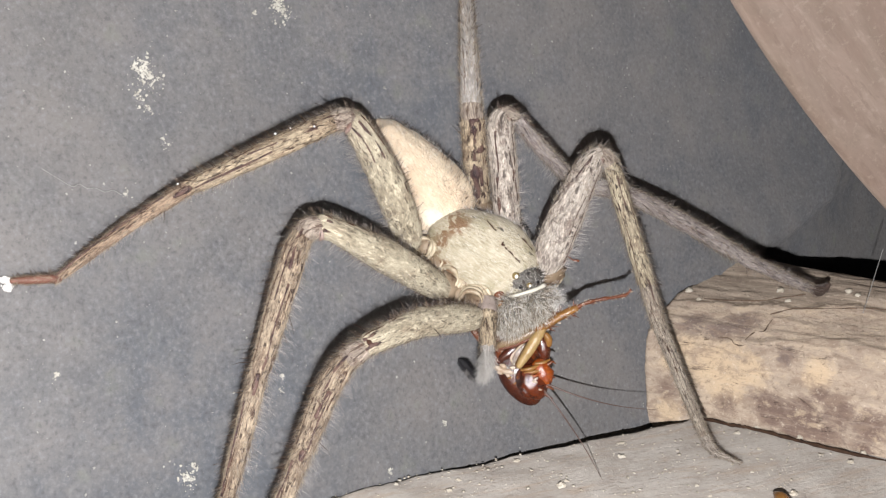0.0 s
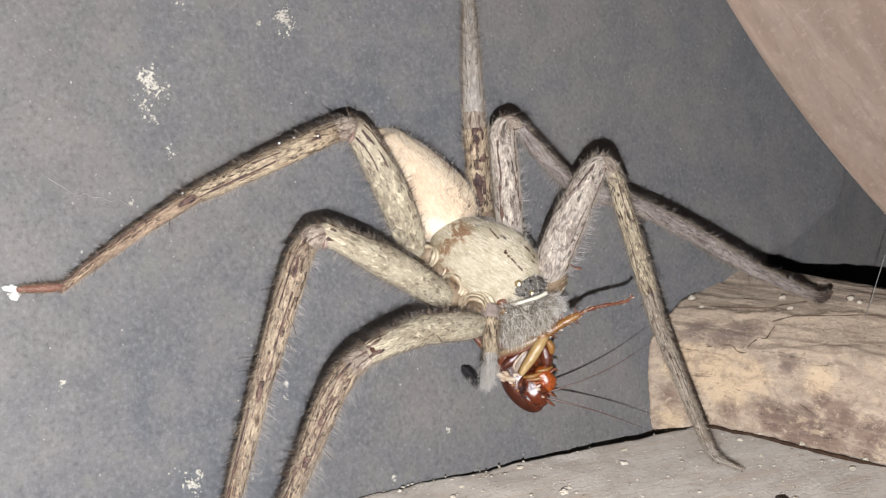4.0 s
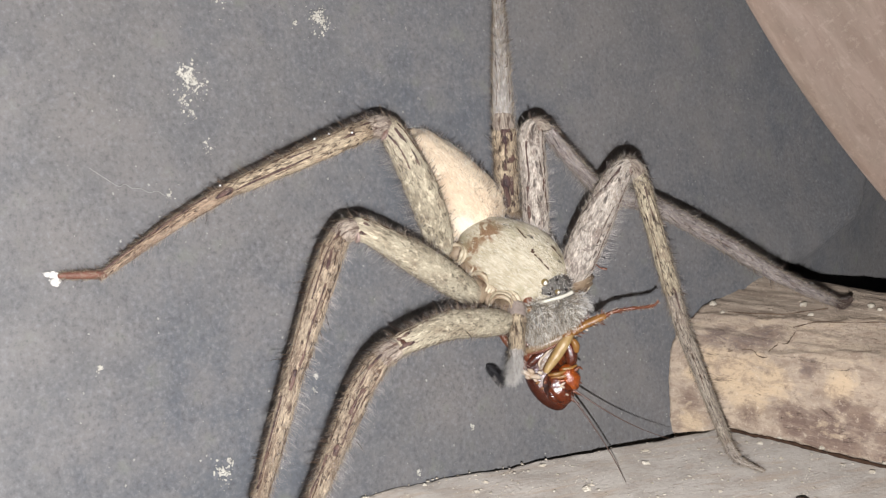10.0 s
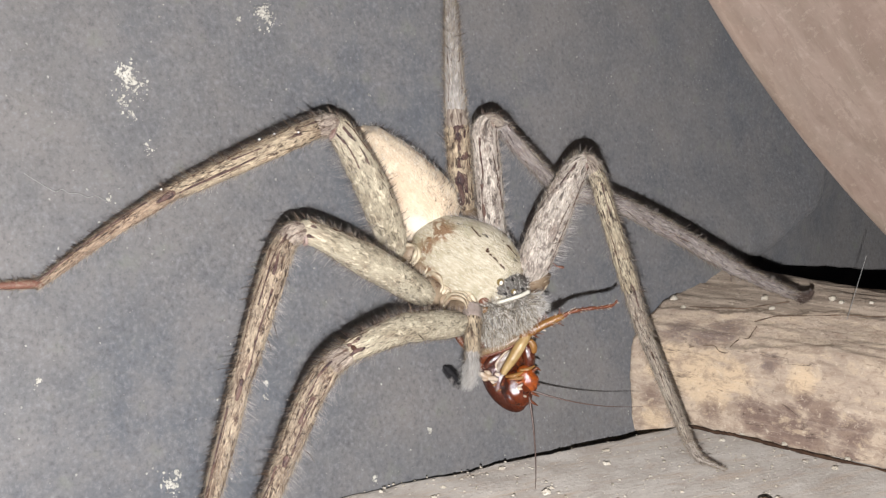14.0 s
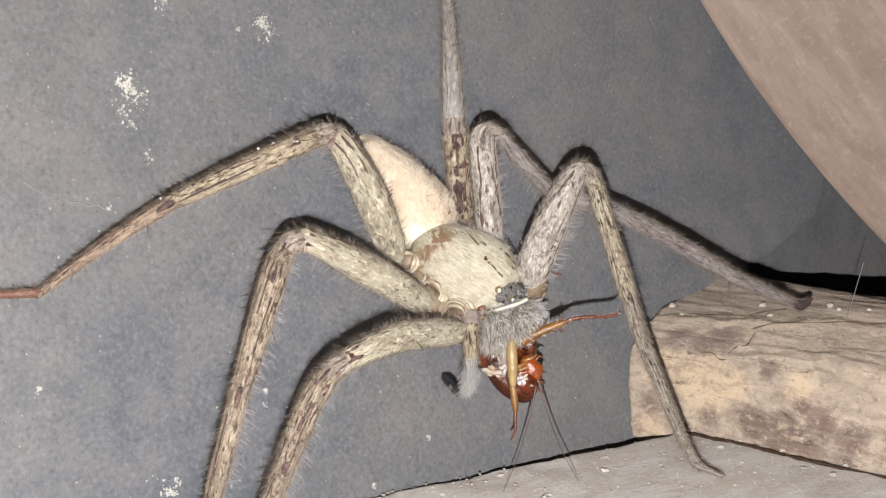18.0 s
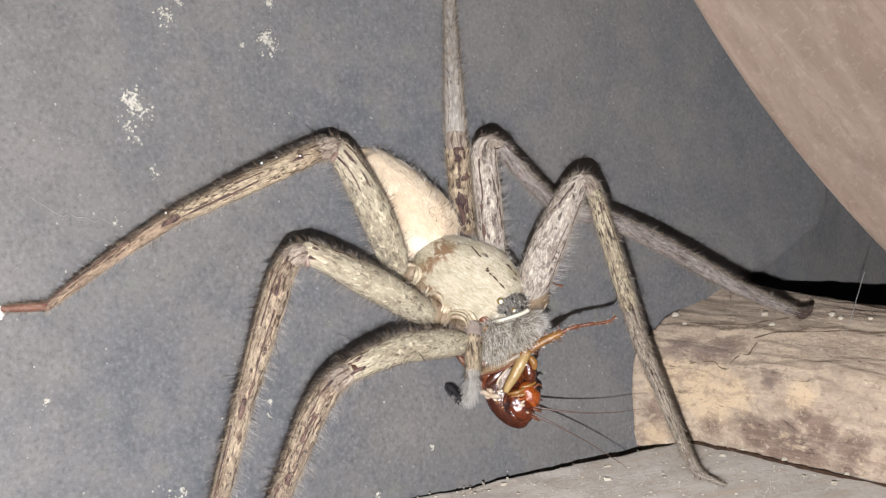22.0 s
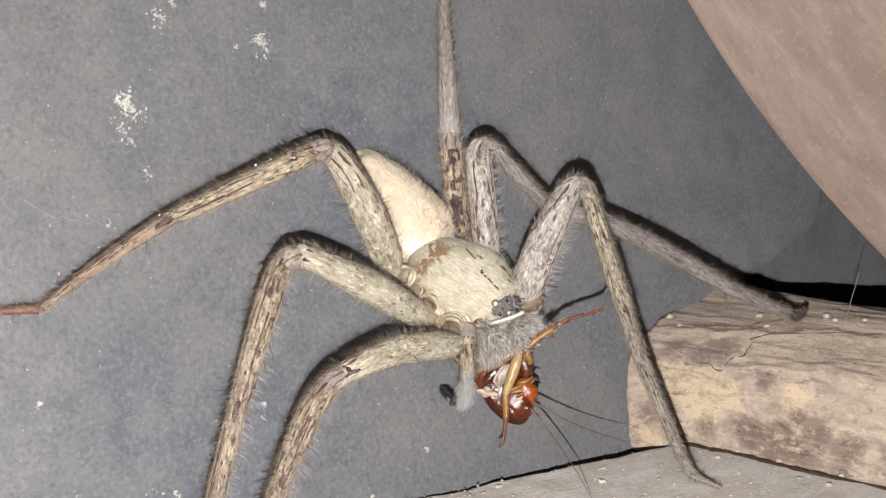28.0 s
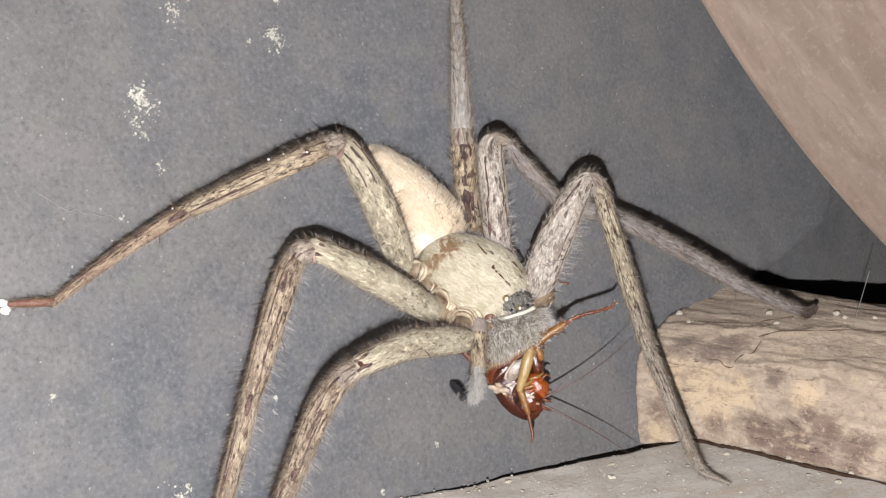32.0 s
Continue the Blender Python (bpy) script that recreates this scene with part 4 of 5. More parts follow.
def build_body():
    rng = random.Random(11)
    ahead = Vector((0.853, -0.522, 0.06)).normalized()
    up = Vector((0.05, 0.10, 1))
    up = (up - ahead * up.dot(ahead)).normalized()
    side = up.cross(ahead)
    bm = bmesh.new()

    def shield(x, y, z):
        wide = 1.0 - 0.28 * max(0, x) ** 1.5 + 0.06 * math.sin(x * 3)
        groove = 1 - 0.10 * math.exp(-(y / 0.08) ** 2) * math.exp(-((x + 0.2) / 0.3) ** 2)
        return (1.0, wide, groove * (1 + 0.03 * noise.noise(Vector((x * 4, y * 4, z * 4)))))

    blob(bm, (0.6, -0.5, -0.2), ahead * 8.4, side * 5.9, up * 4.2, 56, 40, shield)
    shell = part("carapace", bm, CARAPACE, SPIDER, "olive cream back shield with brown flecks")
    # thin broken dark lines on its flank
    for ends in (((2.5, 1.24, 3.5), (3.2, 0.63, 3.52), (4.05, -0.2, 3.47), (4.87, -1.1, 3.35)), ((2.6, 1.5, 3.42), (2.9, 1.15, 3.44)), ((4.55, 2.7, 1.84), (5.5, 1.75, 1.88), (6.5, 0.64, 1.6), (7.45, -0.95, 1.15)),
                 ((0.75, 4.3, 2.0), (1.34, 3.56, 2.55), (1.86, 3.0, 2.8)), ((4.3, -0.5, 3.48), (4.75, -0.9, 3.40))):
        run = []
        for i, (k, v) in enumerate(glide([(*p, 0) for p in ends], 10)):
            wob = noise.noise(Vector((k * 3.1, ends[0][0], 5)))
            run.append((v[0] + 0.12 * wob, v[1] + 0.08 * noise.noise(Vector((k * 2.3, 7, ends[0][1]))), v[2] + 0.02, 0.10 + 0.12 * wob))
        bm = bmesh.new()
        tube(bm, run, 6)
        part("dark_line", bm, DARK_MARK, shell, "thin dark broken line")
    bm = bmesh.new()
    a1 = Vector((0.60, -0.78, -0.05)).normalized()
    a2 = Vector((0.78, 0.60, 0.0))

    def belly(x, y, z):
        """Fuller at the waist end, flatter on its upper side, uneven all over."""
        full = max(0.03, 1 - x * x) ** (-0.2 if x > 0 else 0.05)
        lump = 1 + 0.05 * noise.noise(Vector((x * 4, y * 4, z * 4))) + 0.02 * noise.noise(Vector((x * 11, y * 11, z * 11)))
        return (lump, (1 + 0.20 * x + (0.14 * math.exp(-((x - 0.45) / 0.4) ** 2) if y > 0 else 0)) * full * lump, lump * (0.9 + 0.1 * full))

    blob(bm, (-8.6, 10.3, -3.0), a1 * 9.4, a2 * 4.7, Vector((0, 0, 5.6)), 56, 40, belly)
    belly_part = part("abdomen", bm, ABDOMEN, SPIDER, "smooth pale cream abdomen")
    coat = []
    for i in range(9):
        w = -0.9 + 1.8 * i / 8
        coat.append((-8.6 + a1.x * 9.4 * w, 10.3 + a1.y * 9.4 * w, -3.0, (5.0 + 0.5 * math.exp(-((w - 0.45) / 0.4) ** 2)) * (1 + 0.20 * w) * max(0.02, 1 - w * w) ** (0.3 if w > 0 else 0.55)))
    back = tuple(-a1)
    hairs("hair", pelt(belly_part, 900, rng, (0.35, 0.9), 0.013, back, 1.3, 0.45), HAIR, belly_part)
    hairs("pale_down", pelt(belly_part, 1500, rng, (0.3, 0.8), 0.015, back, 1.4, 0.5), WHITE_HAIR, belly_part)
    hairs("bristles", spikes(coat, 1500, rng, (0.6, 1.5), 0.022, -0.5, 0.35, (0.8, 0.6, -0.2)), BRISTLE, SPIDER)
    for x, y, z, r in ((-7.1, 0.9, -0.2, 1.5), (-4.7, -4.2, 1.8, 2.0), (-1.0, -7.1, 2.6, 2.2), (9.0, -2.1, -1.0, 2.1), (3.6, 3.4, -4.5, 2.2), (0.3, 5.6, -6.5, 2.0), (-5.8, -1.8, 0.2, 1.9), (-2.6, -5.6, 1.2, 2.0)):
        bm = bmesh.new()
        blob(bm, (x, y, z), (r, 0, 0), (0, r * 1.05, 0), (0, 0, r), 24, 16, lambda u, v, w: (1 + 0.12 * math.sin(13 * v + 5 * w), 1 + 0.10 * math.sin(12 * u + 4 * w), 1 + 0.06 * math.sin(14 * v)))
        part("coxa", bm, COXA, SPIDER)
    # soft rings of skin where the legs join the body
    for base, axis, r0, r1, count, step in (((-0.3, -5.5, 1.4), (-0.36, -0.20, 0.9), 2.5, 1.5, 6, 0.62), ((-3.3, -2.9, 0.6), (-0.45, -0.05, 0.9), 2.2, 1.4, 5, 0.6), ((-6.7, 0.5, -0.3), (-0.35, 0.2, 0.9), 1.9, 1.2, 5, 0.55),
                                            ((8.9, -2.6, -1.2), (0.25, 0.55, 0.8), 1.9, 1.3, 3, 0.6), ((-2.0, -4.3, 0.8), (-0.40, -0.12, 0.9), 1.9, 1.2, 4, 0.6), ((-5.2, -0.9, 0.0), (-0.4, 0.1, 0.9), 1.7, 1.1, 4, 0.55)):
        axis = Vector(axis).normalized()
        u = axis.orthogonal().normalized()
        w = axis.cross(u)
        for i in range(count):
            r = r0 + (r1 - r0) * i / (count - 1)
            run = []
            for k in range(25):
                a = 2 * math.pi * k / 24
                wob = 1 + 0.10 * noise.noise(Vector((math.cos(a) * 1.3 + base[0], math.sin(a) * 1.3, i * 0.6)))
                c = Vector(base) + axis * (i * step + 0.25 * math.sin(a * 2 + i + base[0])) + (u * math.cos(a) + w * math.sin(a)) * r * wob
                run.append((c.x, c.y, c.z, 0.24 + 0.10 * math.sin(a * 3 + base[1] + i)))
            bm = bmesh.new()
            tube(bm, run, 8, 0.25, r + i)
            part("skin_fold", bm, FOLD, SPIDER)
    for c, ax, ay in (((3.6, -7.8, 2.2), (2.1, 0.3, 0), (0.3, -2.7, -0.4)), ((7.0, -7.1, 1.7), (2.1, 0.5, 0), (0.3, -2.3, -0.5))):
        bm = bmesh.new()
        blob(bm, c, ay, ax, (0, 0, 2.4), 28, 20)
        jaw = part("chelicera", bm, JAW, SPIDER, "grey hairy jaw")
        fall = Vector(ay) + Vector((0, 0, 1.2))
        hairs("hair", pelt(jaw, 2600, rng, (0.5, 1.3), 0.026, fall * 0.3, 1.2, 0.5), HAIR, jaw)
        hairs("white_hair", pelt(jaw, 1500, rng, (0.6, 1.6), 0.028, fall * 0.3, 1.2, 0.6), WHITE_HAIR, jaw)
        hairs("bristles", pelt(jaw, 500, rng, (0.5, 1.3), 0.026, fall * 0.3, 1.2, 0.5), BRISTLE, jaw)
        bm = bmesh.new()
        tip = (c[0] + ay[0] * 0.95, c[1] + ay[1] * 0.95)
        tube(bm, [v for _, v in glide([(tip[0], tip[1], 1.8, 0.5), (tip[0] + 0.5, tip[1] - 1.0, 1.2, 0.35), (tip[0] + 1.0, tip[1] - 1.6, 0.2, 0.08)], 4)], 8)
        part("fang", bm, SHELL_DARK, jaw)
    bm = bmesh.new()
    tube(bm, [v for _, v in glide([(3.3, -5.5, 3.5, 0.17), (4.3, -5.25, 3.8, 0.25), (5.3, -4.95, 3.9, 0.22), (6.5, -4.6, 3.8, 0.27), (7.3, -4.3, 3.5, 0.25), (7.9, -4.0, 3.2, 0.30)], 5)], 10)
    part("clypeus", bm, CREAM, SPIDER, "cream white stripe above the jaws")
    bm = bmesh.new()
    blob(bm, (5.35, -3.2, 2.5), (2.6, 0.55, -0.3), (-0.4, 1.5, 0.1), (0.1, 0, 1.05), 24, 14, lambda u, v, w: (1 + 0.12 * noise.noise(Vector((u * 3, v * 3, w * 3))),) * 3)
    field = part("eye_field", bm, EYE_FIELD, SPIDER, "dark grey hairy patch round the eyes")
    hairs("hair", pelt(field, 420, rng, (0.3, 0.7), 0.02, (0.2, -0.5, 0.4), 0.8, 0.5), WHITE_HAIR, field)
    hairs("bristles", pelt(field, 900, rng, (0.3, 0.7), 0.022, (0.2, -0.5, 0.4), 0.8, 0.5), BRISTLE, field)
    eyes = ((4.3, -2.75, 3.55, 0.62, 1), (5.95, -2.45, 3.40, 0.27, 0), (6.9, -2.6, 3.05, 0.30, 0), (3.95, -4.2, 3.15, 0.28, 0), (4.95, -4.15, 3.40, 0.36, 0), (6.05, -3.95, 3.42, 0.42, 1), (7.15, -3.55, 2.95, 0.30, 0), (5.15, -2.6, 3.45, 0.24, 0))
    for x, y, z, r, material, name in ((2.3, -5.2, 2.85, 0.75, RUSSET, "cheek"), (2.5, -6.4, 3.75, 0.5, AMBER, "cheek"), (8.7, -4.8, 0.8, 0.9, AMBER, "cheek"), (0.4, -6.0, 3.0, 1.3, JOINT, "palp_root")):
        bm = bmesh.new()
        blob(bm, (x, y, z), (r, 0, 0), (0, r * 1.1, 0), (0, 0, r * 0.8), 16, 10)
        part(name, bm, material, SPIDER)
    for x, y, z, r, ring in eyes:
        bm = bmesh.new()
        r *= 0.85
        z -= 0.12
        blob(bm, (x, y, z), (r, 0, 0), (0, r, 0), (0, 0, r), 16, 10)
        eye = part("eye", bm, EYE_RING if ring else EYE_BLACK, SPIDER)
        # pale cap: the lens, with the torch's white glint put into its colour
        if ring:
            bm = bmesh.new()
            blob(bm, (x + 0.08, y - 0.06, z + 0.5 * r), (r * 0.56, 0, 0), (0, r * 0.64, 0), (0, 0, r * 0.58), 16, 10)
            part("lens", bm, LENS_GLINT, eye, "pale eye lens with a painted white glint")
    for run, cuts in (([(0.7, -6.3, 3.6, 1.35), (0.72, -7.6, 5.0, 1.2), (0.65, -10.0, 7.0, 1.0), (0.6, -11.6, 8.0, 0.95), (0.5, -12.7, 8.8, 0.62), (0.3, -14.0, 9.5, 0.5), (-0.1, -15.1, 10.0, 0.26)], ((0, 1), (1, 3), (3, 6))),
                      ([(7.4, -5.0, 2.6, 1.0), (8.6, -5.3, 2.3, 0.9), (9.3, -5.6, 1.9, 0.65), (10.0, -6.0, 1.6, 0.3)], ((0, 3),))):
        line = glide(run, 6)
        palp = None
        for i, (a, b) in enumerate(cuts):
            piece = [v for k, v in line if a - 1e-6 <= k <= b + 1e-6]
            bm = bmesh.new()
            tube(bm, piece, 14, 0.14, run[0][0] + i)
            if palp is None:
                palp = part("pedipalp", bm, PALP_ROOT if len(cuts) > 1 else JAW, SPIDER)
            else:
                part("palp_segment", bm, LEG if i == 1 else PALE_LEG, palp)
        line = [v for _, v in line]
        hairs("hair", spikes(line, 900, rng, (0.4, 1.0), 0.014, 1.2), HAIR, palp)
        hairs("bristles", spikes(line, 260, rng, (0.4, 1.1), 0.022, 1.2), BRISTLE, palp)
        hairs("brush", spikes(line[-16:], 900 if len(cuts) > 1 else 420, rng, (1.0, 2.6), 0.018, 2.6, 0.75), BRUSH, palp, "whitish hair brush")
    hairs("down", pelt(shell, 800, rng, (0.3, 0.75), 0.013, -ahead, 1.6, 0.4), WHITE_HAIR, shell)
    hairs("brown_down", pelt(shell, 260, rng, (0.25, 0.7), 0.014, -ahead, 1.6, 0.4), BROWN_HAIR, shell)
    rim = lambda q: 1.0 if abs((q - Vector((0.6, -0.5, -0.2))).dot(up)) < 1.6 else 0.0
    hairs("rim_hair", pelt(shell, 1500, rng, (0.6, 1.5), 0.015, -ahead, 0.8, 0.4, rim), FRINGE, shell)


build_body()

# ---- the cockroach in its jaws ----
ROACH_POSE = (8.93, 145.6, 17.5, 80)
ROACH = thing("cockroach", pose(ROACH_POSE[0] * MM, ROACH_POSE[1] * MM, ROACH_POSE[2] * MM, 80), "glossy reddish amber cockroach held head down in jaws", "cockroach")


def limb(name, run, material, parent, seg=10, steps=5, label=""):
    bm = bmesh.new()
    tube(bm, [v for _, v in glide(run, steps)], seg)
    return part(name, bm, material, parent, label)


def build_roach():
    down = Vector((0.50, -0.86, 0))
    side = Vector((0.86, 0.50, 0))
    bm = bmesh.new()
    blob(bm, (-0.2, -0.4, -2.4), down * 7.4, side * 3.4, Vector((0, 0, 2.4)), 32, 24, lambda x, y, z: (1, 1 + 0.05 * math.sin(x * 12), 1 + 0.05 * math.sin(x * 12)))
    part("abdomen", bm, SHELL, ROACH)
    bm = bmesh.new()
    blob(bm, (1.3, -4.7, -0.6), down * 4.1, side * 2.6, Vector((0, 0, 1.3)), 32, 20, lambda x, y, z: (1, 1 - 0.12 * x, 1))
    part("pronotum", bm, SHELL_DARK, ROACH, "dark red glossy neck shield")
    bm = bmesh.new()
    blob(bm, (2.7, -5.2, 0.6), down * 2.5, side * 2.0, Vector((0, 0, 1.5)), 32, 22, lambda x, y, z: (1, 1 - 0.15 * x, 1 + 0.08 * noise.noise(Vector((x * 3, y * 3, z * 3)))))
    head = part("head", bm, HEAD, ROACH)
    bm = bmesh.new()
    blob(bm, (4.0, -3.9, 0.7), (0.75, -1.75, 0), (1.25, 0.5, 0), (0, 0, 1.25), 28, 20, lambda x, y, z: (1, 1 + 0.10 * math.sin(7 * x), 1 + 0.12 * noise.noise(Vector((x * 3, y * 3, z * 3)))))
    part("face", bm, FACE, head, "orange red glossy face")
    bm = bmesh.new()
    blob(bm, (1.75, -6.2, 0.95), (0.62, -1.15, 0), (0.62, 0.34, 0), (0, 0, 0.8), 20, 14)
    part("eye", bm, SHELL_DARK, head)
    # pale facets by the antenna sockets imitate glints on the glossy head
    for x, y, r in ((2.9, -5.0, 0.40), (3.6, -6.0, 0.22)):
        bm = bmesh.new()
        blob(bm, (x, y, 1.95), (r, -r * 0.4, 0), (r * 0.3, r * 0.6, 0), (0, 0, 0.25), 12, 8)
        part("socket_glint", bm, MEMBRANE, head, "pale facet standing for a glint at the antenna socket")
    for x, y, turn in ((5.0, -2.9, 0.9), (4.9, -4.2, -0.2), (4.8, -5.6, -0.5), (4.6, -6.6, -0.8)):
        limb("mouth_palp", [(x - 1.3, y - 0.2 * turn, 0.9, 0.26), (x - 0.4, y, 1.2, 0.22), (x + 0.2, y + 0.5 * turn, 1.2, 0.18), (x + 0.7, y + 0.5 * turn - 0.3, 1.0, 0.07)], RUSSET, head, 8, 4)
    bm = bmesh.new()
    for x, y, z, r in ((-2.0, -3.35, 0.3, 0.34), (-1.5, -3.5, 0.5, 0.46), (-0.9, -3.75, 0.6, 0.42), (-0.3, -3.85, 0.75, 0.36), (-1.1, -3.1, 0.6, 0.34), (0.1, -3.3, 0.8, 0.24), (-0.5, -4.3, 0.55, 0.22), (-1.5, -4.0, 0.2, 0.26)):
        blob(bm, (x, y, z), (r * 1.3, -r * 0.6, 0), (r * 0.4, r * 0.8, 0), (0, 0, r * 0.6), 16, 10, lambda u, v, w: (1 + 0.6 * noise.noise(Vector((u * 2 + x, v * 2 + y, w * 2))),) * 3)
    part("membrane", bm, MEMBRANE, ROACH, "pale creamy torn membrane")
    limb("hind_femur", [(-2.2, -0.6, 1.2, 0.4), (0.2, 0.35, 1.6, 0.78), (2.2, 1.25, 1.9, 0.72), (4.0, 2.1, 2.1, 0.5)], TAN, ROACH, 14)
    limb("femur_edge", [(-1.9, -0.9, 1.5, 0.12), (0.3, -0.3, 2.0, 0.2), (2.2, 0.6, 2.3, 0.2), (3.6, 1.6, 2.4, 0.12)], RUSSET, ROACH, 8)
    bm = bmesh.new()
    blob(bm, (1.25, -1.45, 1.0), (1.3, 1.5, 0.1), (-0.66, 0.58, 0.1), (0.1, 0, 0.35), 26, 16, lambda x, y, z: (1, 1.05 - 0.55 * x * x, 1))
    part("coxa", bm, PLATE, ROACH, "smooth greyish tan leg plate")
    limb("coxa_rim", [(0.0, -2.5, 1.25, 0.10), (-0.1, -1.9, 1.35, 0.14), (0.6, -0.9, 1.4, 0.14), (1.9, 0.3, 1.3, 0.10)], MEMBRANE, ROACH, 8)
    # dark limb filling the cavity under the hind femur, standing for its shade
    limb("coxa", [(-1.3, -2.2, 0.4, 0.5), (-0.5, -1.5, 0.5, 0.7), (0.5, -0.6, 0.6, 0.6)], SHELL_DARK, ROACH, 14)
    limb("coxa", [(3.6, 0.8, 0.2, 0.8), (4.2, -0.8, 0.2, 0.9), (4.3, -2.2, 0.0, 0.7)], SHELL_DARK, ROACH, 14)
    limb("trochanter", [(4.3, 1.1, 1.8, 0.42), (4.7, 0.5, 1.7, 0.5), (4.8, -0.3, 1.5, 0.36)], AMBER, ROACH, 12)
    for a, b, r in (((1.2, -3.5, 1.5), (3.4, -2.9, 1.6), 0.30), ((1.6, -3.9, 1.6), (4.3, -3.2, 1.5), 0.24), ((3.0, -2.7, 1.4), (4.9, -2.2, 1.1), 0.26), ((2.2, -4.2, 1.7), (3.7, -3.9, 1.8), 0.16)):
        mid = [(u + v) / 2 for u, v in zip(a, b)]
        limb("mouth_ridge", [(*a, r * 0.6), (mid[0], mid[1] - 0.15, mid[2] + 0.2, r), (*b, r * 0.5)], AMBER if r > 0.2 else FACE, ROACH, 10)
    # amber and pale bits stand for small glints on the mouthparts
    for x, y, z, r in ((1.7, -4.9, 1.8, 0.16), (3.0, -4.6, 2.1, 0.19), (2.5, -4.2, 1.9, 0.15), (-0.2, -4.6, 0.8, 0.15), (0.5, -5.3, 0.8, 0.14), (0.9, -4.4, 1.2, 0.16)):
        bm = bmesh.new()
        blob(bm, (x, y, z), (r * 1.8, r * 0.9, 0), (-r * 0.4, r * 0.7, 0), (0, 0, r * 0.7), 10, 7, lambda u, v, w: (1 + 0.5 * noise.noise(Vector((u * 2 + x, v * 2, w))),) * 3)
        part("mouth_glint", bm, AMBER if r < 0.17 else MEMBRANE, ROACH)
    limb("wing_edge", [(-5.4, 2.0, -0.6, 0.35), (-4.2, 0.6, -0.4, 0.5), (-3.0, -0.8, -0.2, 0.4)], RUSSET, ROACH, 10)


build_roach()


def spiny_leg(name, runs, spines, seed):
    """A jointed leg with its root at its own origin."""
    rng = random.Random(seed)
    leg = new(name)
    leg.parent = ROACH
    for nm, run, material in runs:
        bm = bmesh.new()
        line = [v for _, v in glide(run, 7)]
        tube(bm, line, 12, 0.22, seed)
        seg = part(nm, bm, material, leg)
        if nm in ("tibia", "tarsus"):
            hairs("spines", spikes(line, spines, rng, (1.0, 1.9) if nm == "tibia" else (0.5, 1.1), 0.06, 0.8), RUSSET, seg)
            hairs("pale_fringe", spikes(line, spines, rng, (0.5, 1.0), 0.05, 0.8), MEMBRANE, seg)
    return leg


HIND = spiny_leg("hind_leg", (("knee", [(-0.4, -0.2, 0, 0.65), (0.2, 0.1, 0, 0.78), (0.7, 0.2, 0, 0.6)], AMBER),
                              ("tibia", [(0.5, 0.1, 0, 0.62), (2.4, 0.55, 0.2, 0.58), (5.2, 0.95, 0.4, 0.42)], AMBER),
                              ("tarsus", [(5.2, 0.95, 0.4, 0.34), (6.1, 1.1, 0.4, 0.22), (7.1, 1.1, 0.4, 0.30), (8.0, 1.0, 0.3, 0.19), (9.1, 0.8, 0.25, 0.27), (10.0, 0.6, 0.2, 0.16), (11.3, 0.4, 0, 0.24), (12.0, 0.4, 0, 0.14), (12.6, 0.7, 0, 0.18)], RUSSET)), 40, 31)


def front_leg():
    """Femur hanging from its own origin along -y, with the lower leg on its knee."""
    bm = bmesh.new()
    tube(bm, [v for _, v in glide([(0, 0.3, 0, 0.5), (-0.05, -1.2, 0.1, 0.72), (0, -3.0, 0.1, 0.70), (0, -4.7, 0, 0.52), (0.05, -5.4, 0, 0.38)], 6)], 14)
    upper = part("front_leg", bm, YELLOW_LIMB, ROACH, "pale yellow tan front leg")
    lower = new("lower_leg")
    lower.parent = upper
    rng = random.Random(32)
    line = [v for _, v in glide([(0, 0.2, 0, 0.48), (0.1, -1.6, 0, 0.50), (0.15, -3.4, 0, 0.38)], 5)]
    bm = bmesh.new()
    tube(bm, line, 10)
    hairs("spines", spikes(line, 16, rng, (0.8, 1.6), 0.045, 0.8), RUSSET, lower)
    part("tibia", bm, AMBER, lower)
    limb("tarsus", [(0.15, -3.4, 0, 0.28), (0.0, -5.0, 0, 0.22), (-0.15, -6.4, 0, 0.2), (-0.7, -7.2, 0, 0.1)], RUSSET, lower, 8)
    return upper, lower


FRONT, FRONT_LOWER = front_leg()


def build_antenna(bend):
    run = [(0, 0, 0, 0.15), (3.2, 0.3 * bend, 0.4, 0.11), (6.6, 0.9 * bend, 0.4, 0.08), (9.8, 1.8 * bend, 0.2, 0.055), (12.6, 2.9 * bend, -0.3, 0.035), (14.4, 3.7 * bend, -0.8, 0.02)]
    bm = bmesh.new()
    tube(bm, [v for _, v in glide(run, 6)], 8)
    return part("antenna", bm, ANTENNA, ROACH, "long thin brown feeler")


FEELER_A = build_antenna(0.8)
FEELER_B = build_antenna(-0.5)

# ---- small things ----
FLECKS = (
    (-40.2, 25.2, 1.9, 26),
    (-40.1, 20.6, 0.9, 3),
    (-38.8, 17.2, 0.8, 2),
    (-21.0, 33.0, 1.5, 18),
    (-34.7, 35.8, 1.3, 7),
    (-32.7, 37.6, 0.6, 4),
    (-19.9, 37.8, 0.6, 5),
    (-54.9, -7.6, 0.5, 3),
    (-41.6, -21.8, 1.2, 8),
    (-40.3, -20.9, 0.6, 4),
    (-13.4, -27.7, 0.5, 4),
    (-3.5, -23.4, 0.5, 3),
    (-44.3, 11.3, 0.5, 2),
    (-27.8, -14.3, 0.5, 2),
    (-24.7, 32.3, 0.4, 2),
    (-41.3, 22.2, 0.9, 3),
    (-15.3, 20.1, 0.4, 2),
    (-27.3, -12.7, 0.5, 2),
)


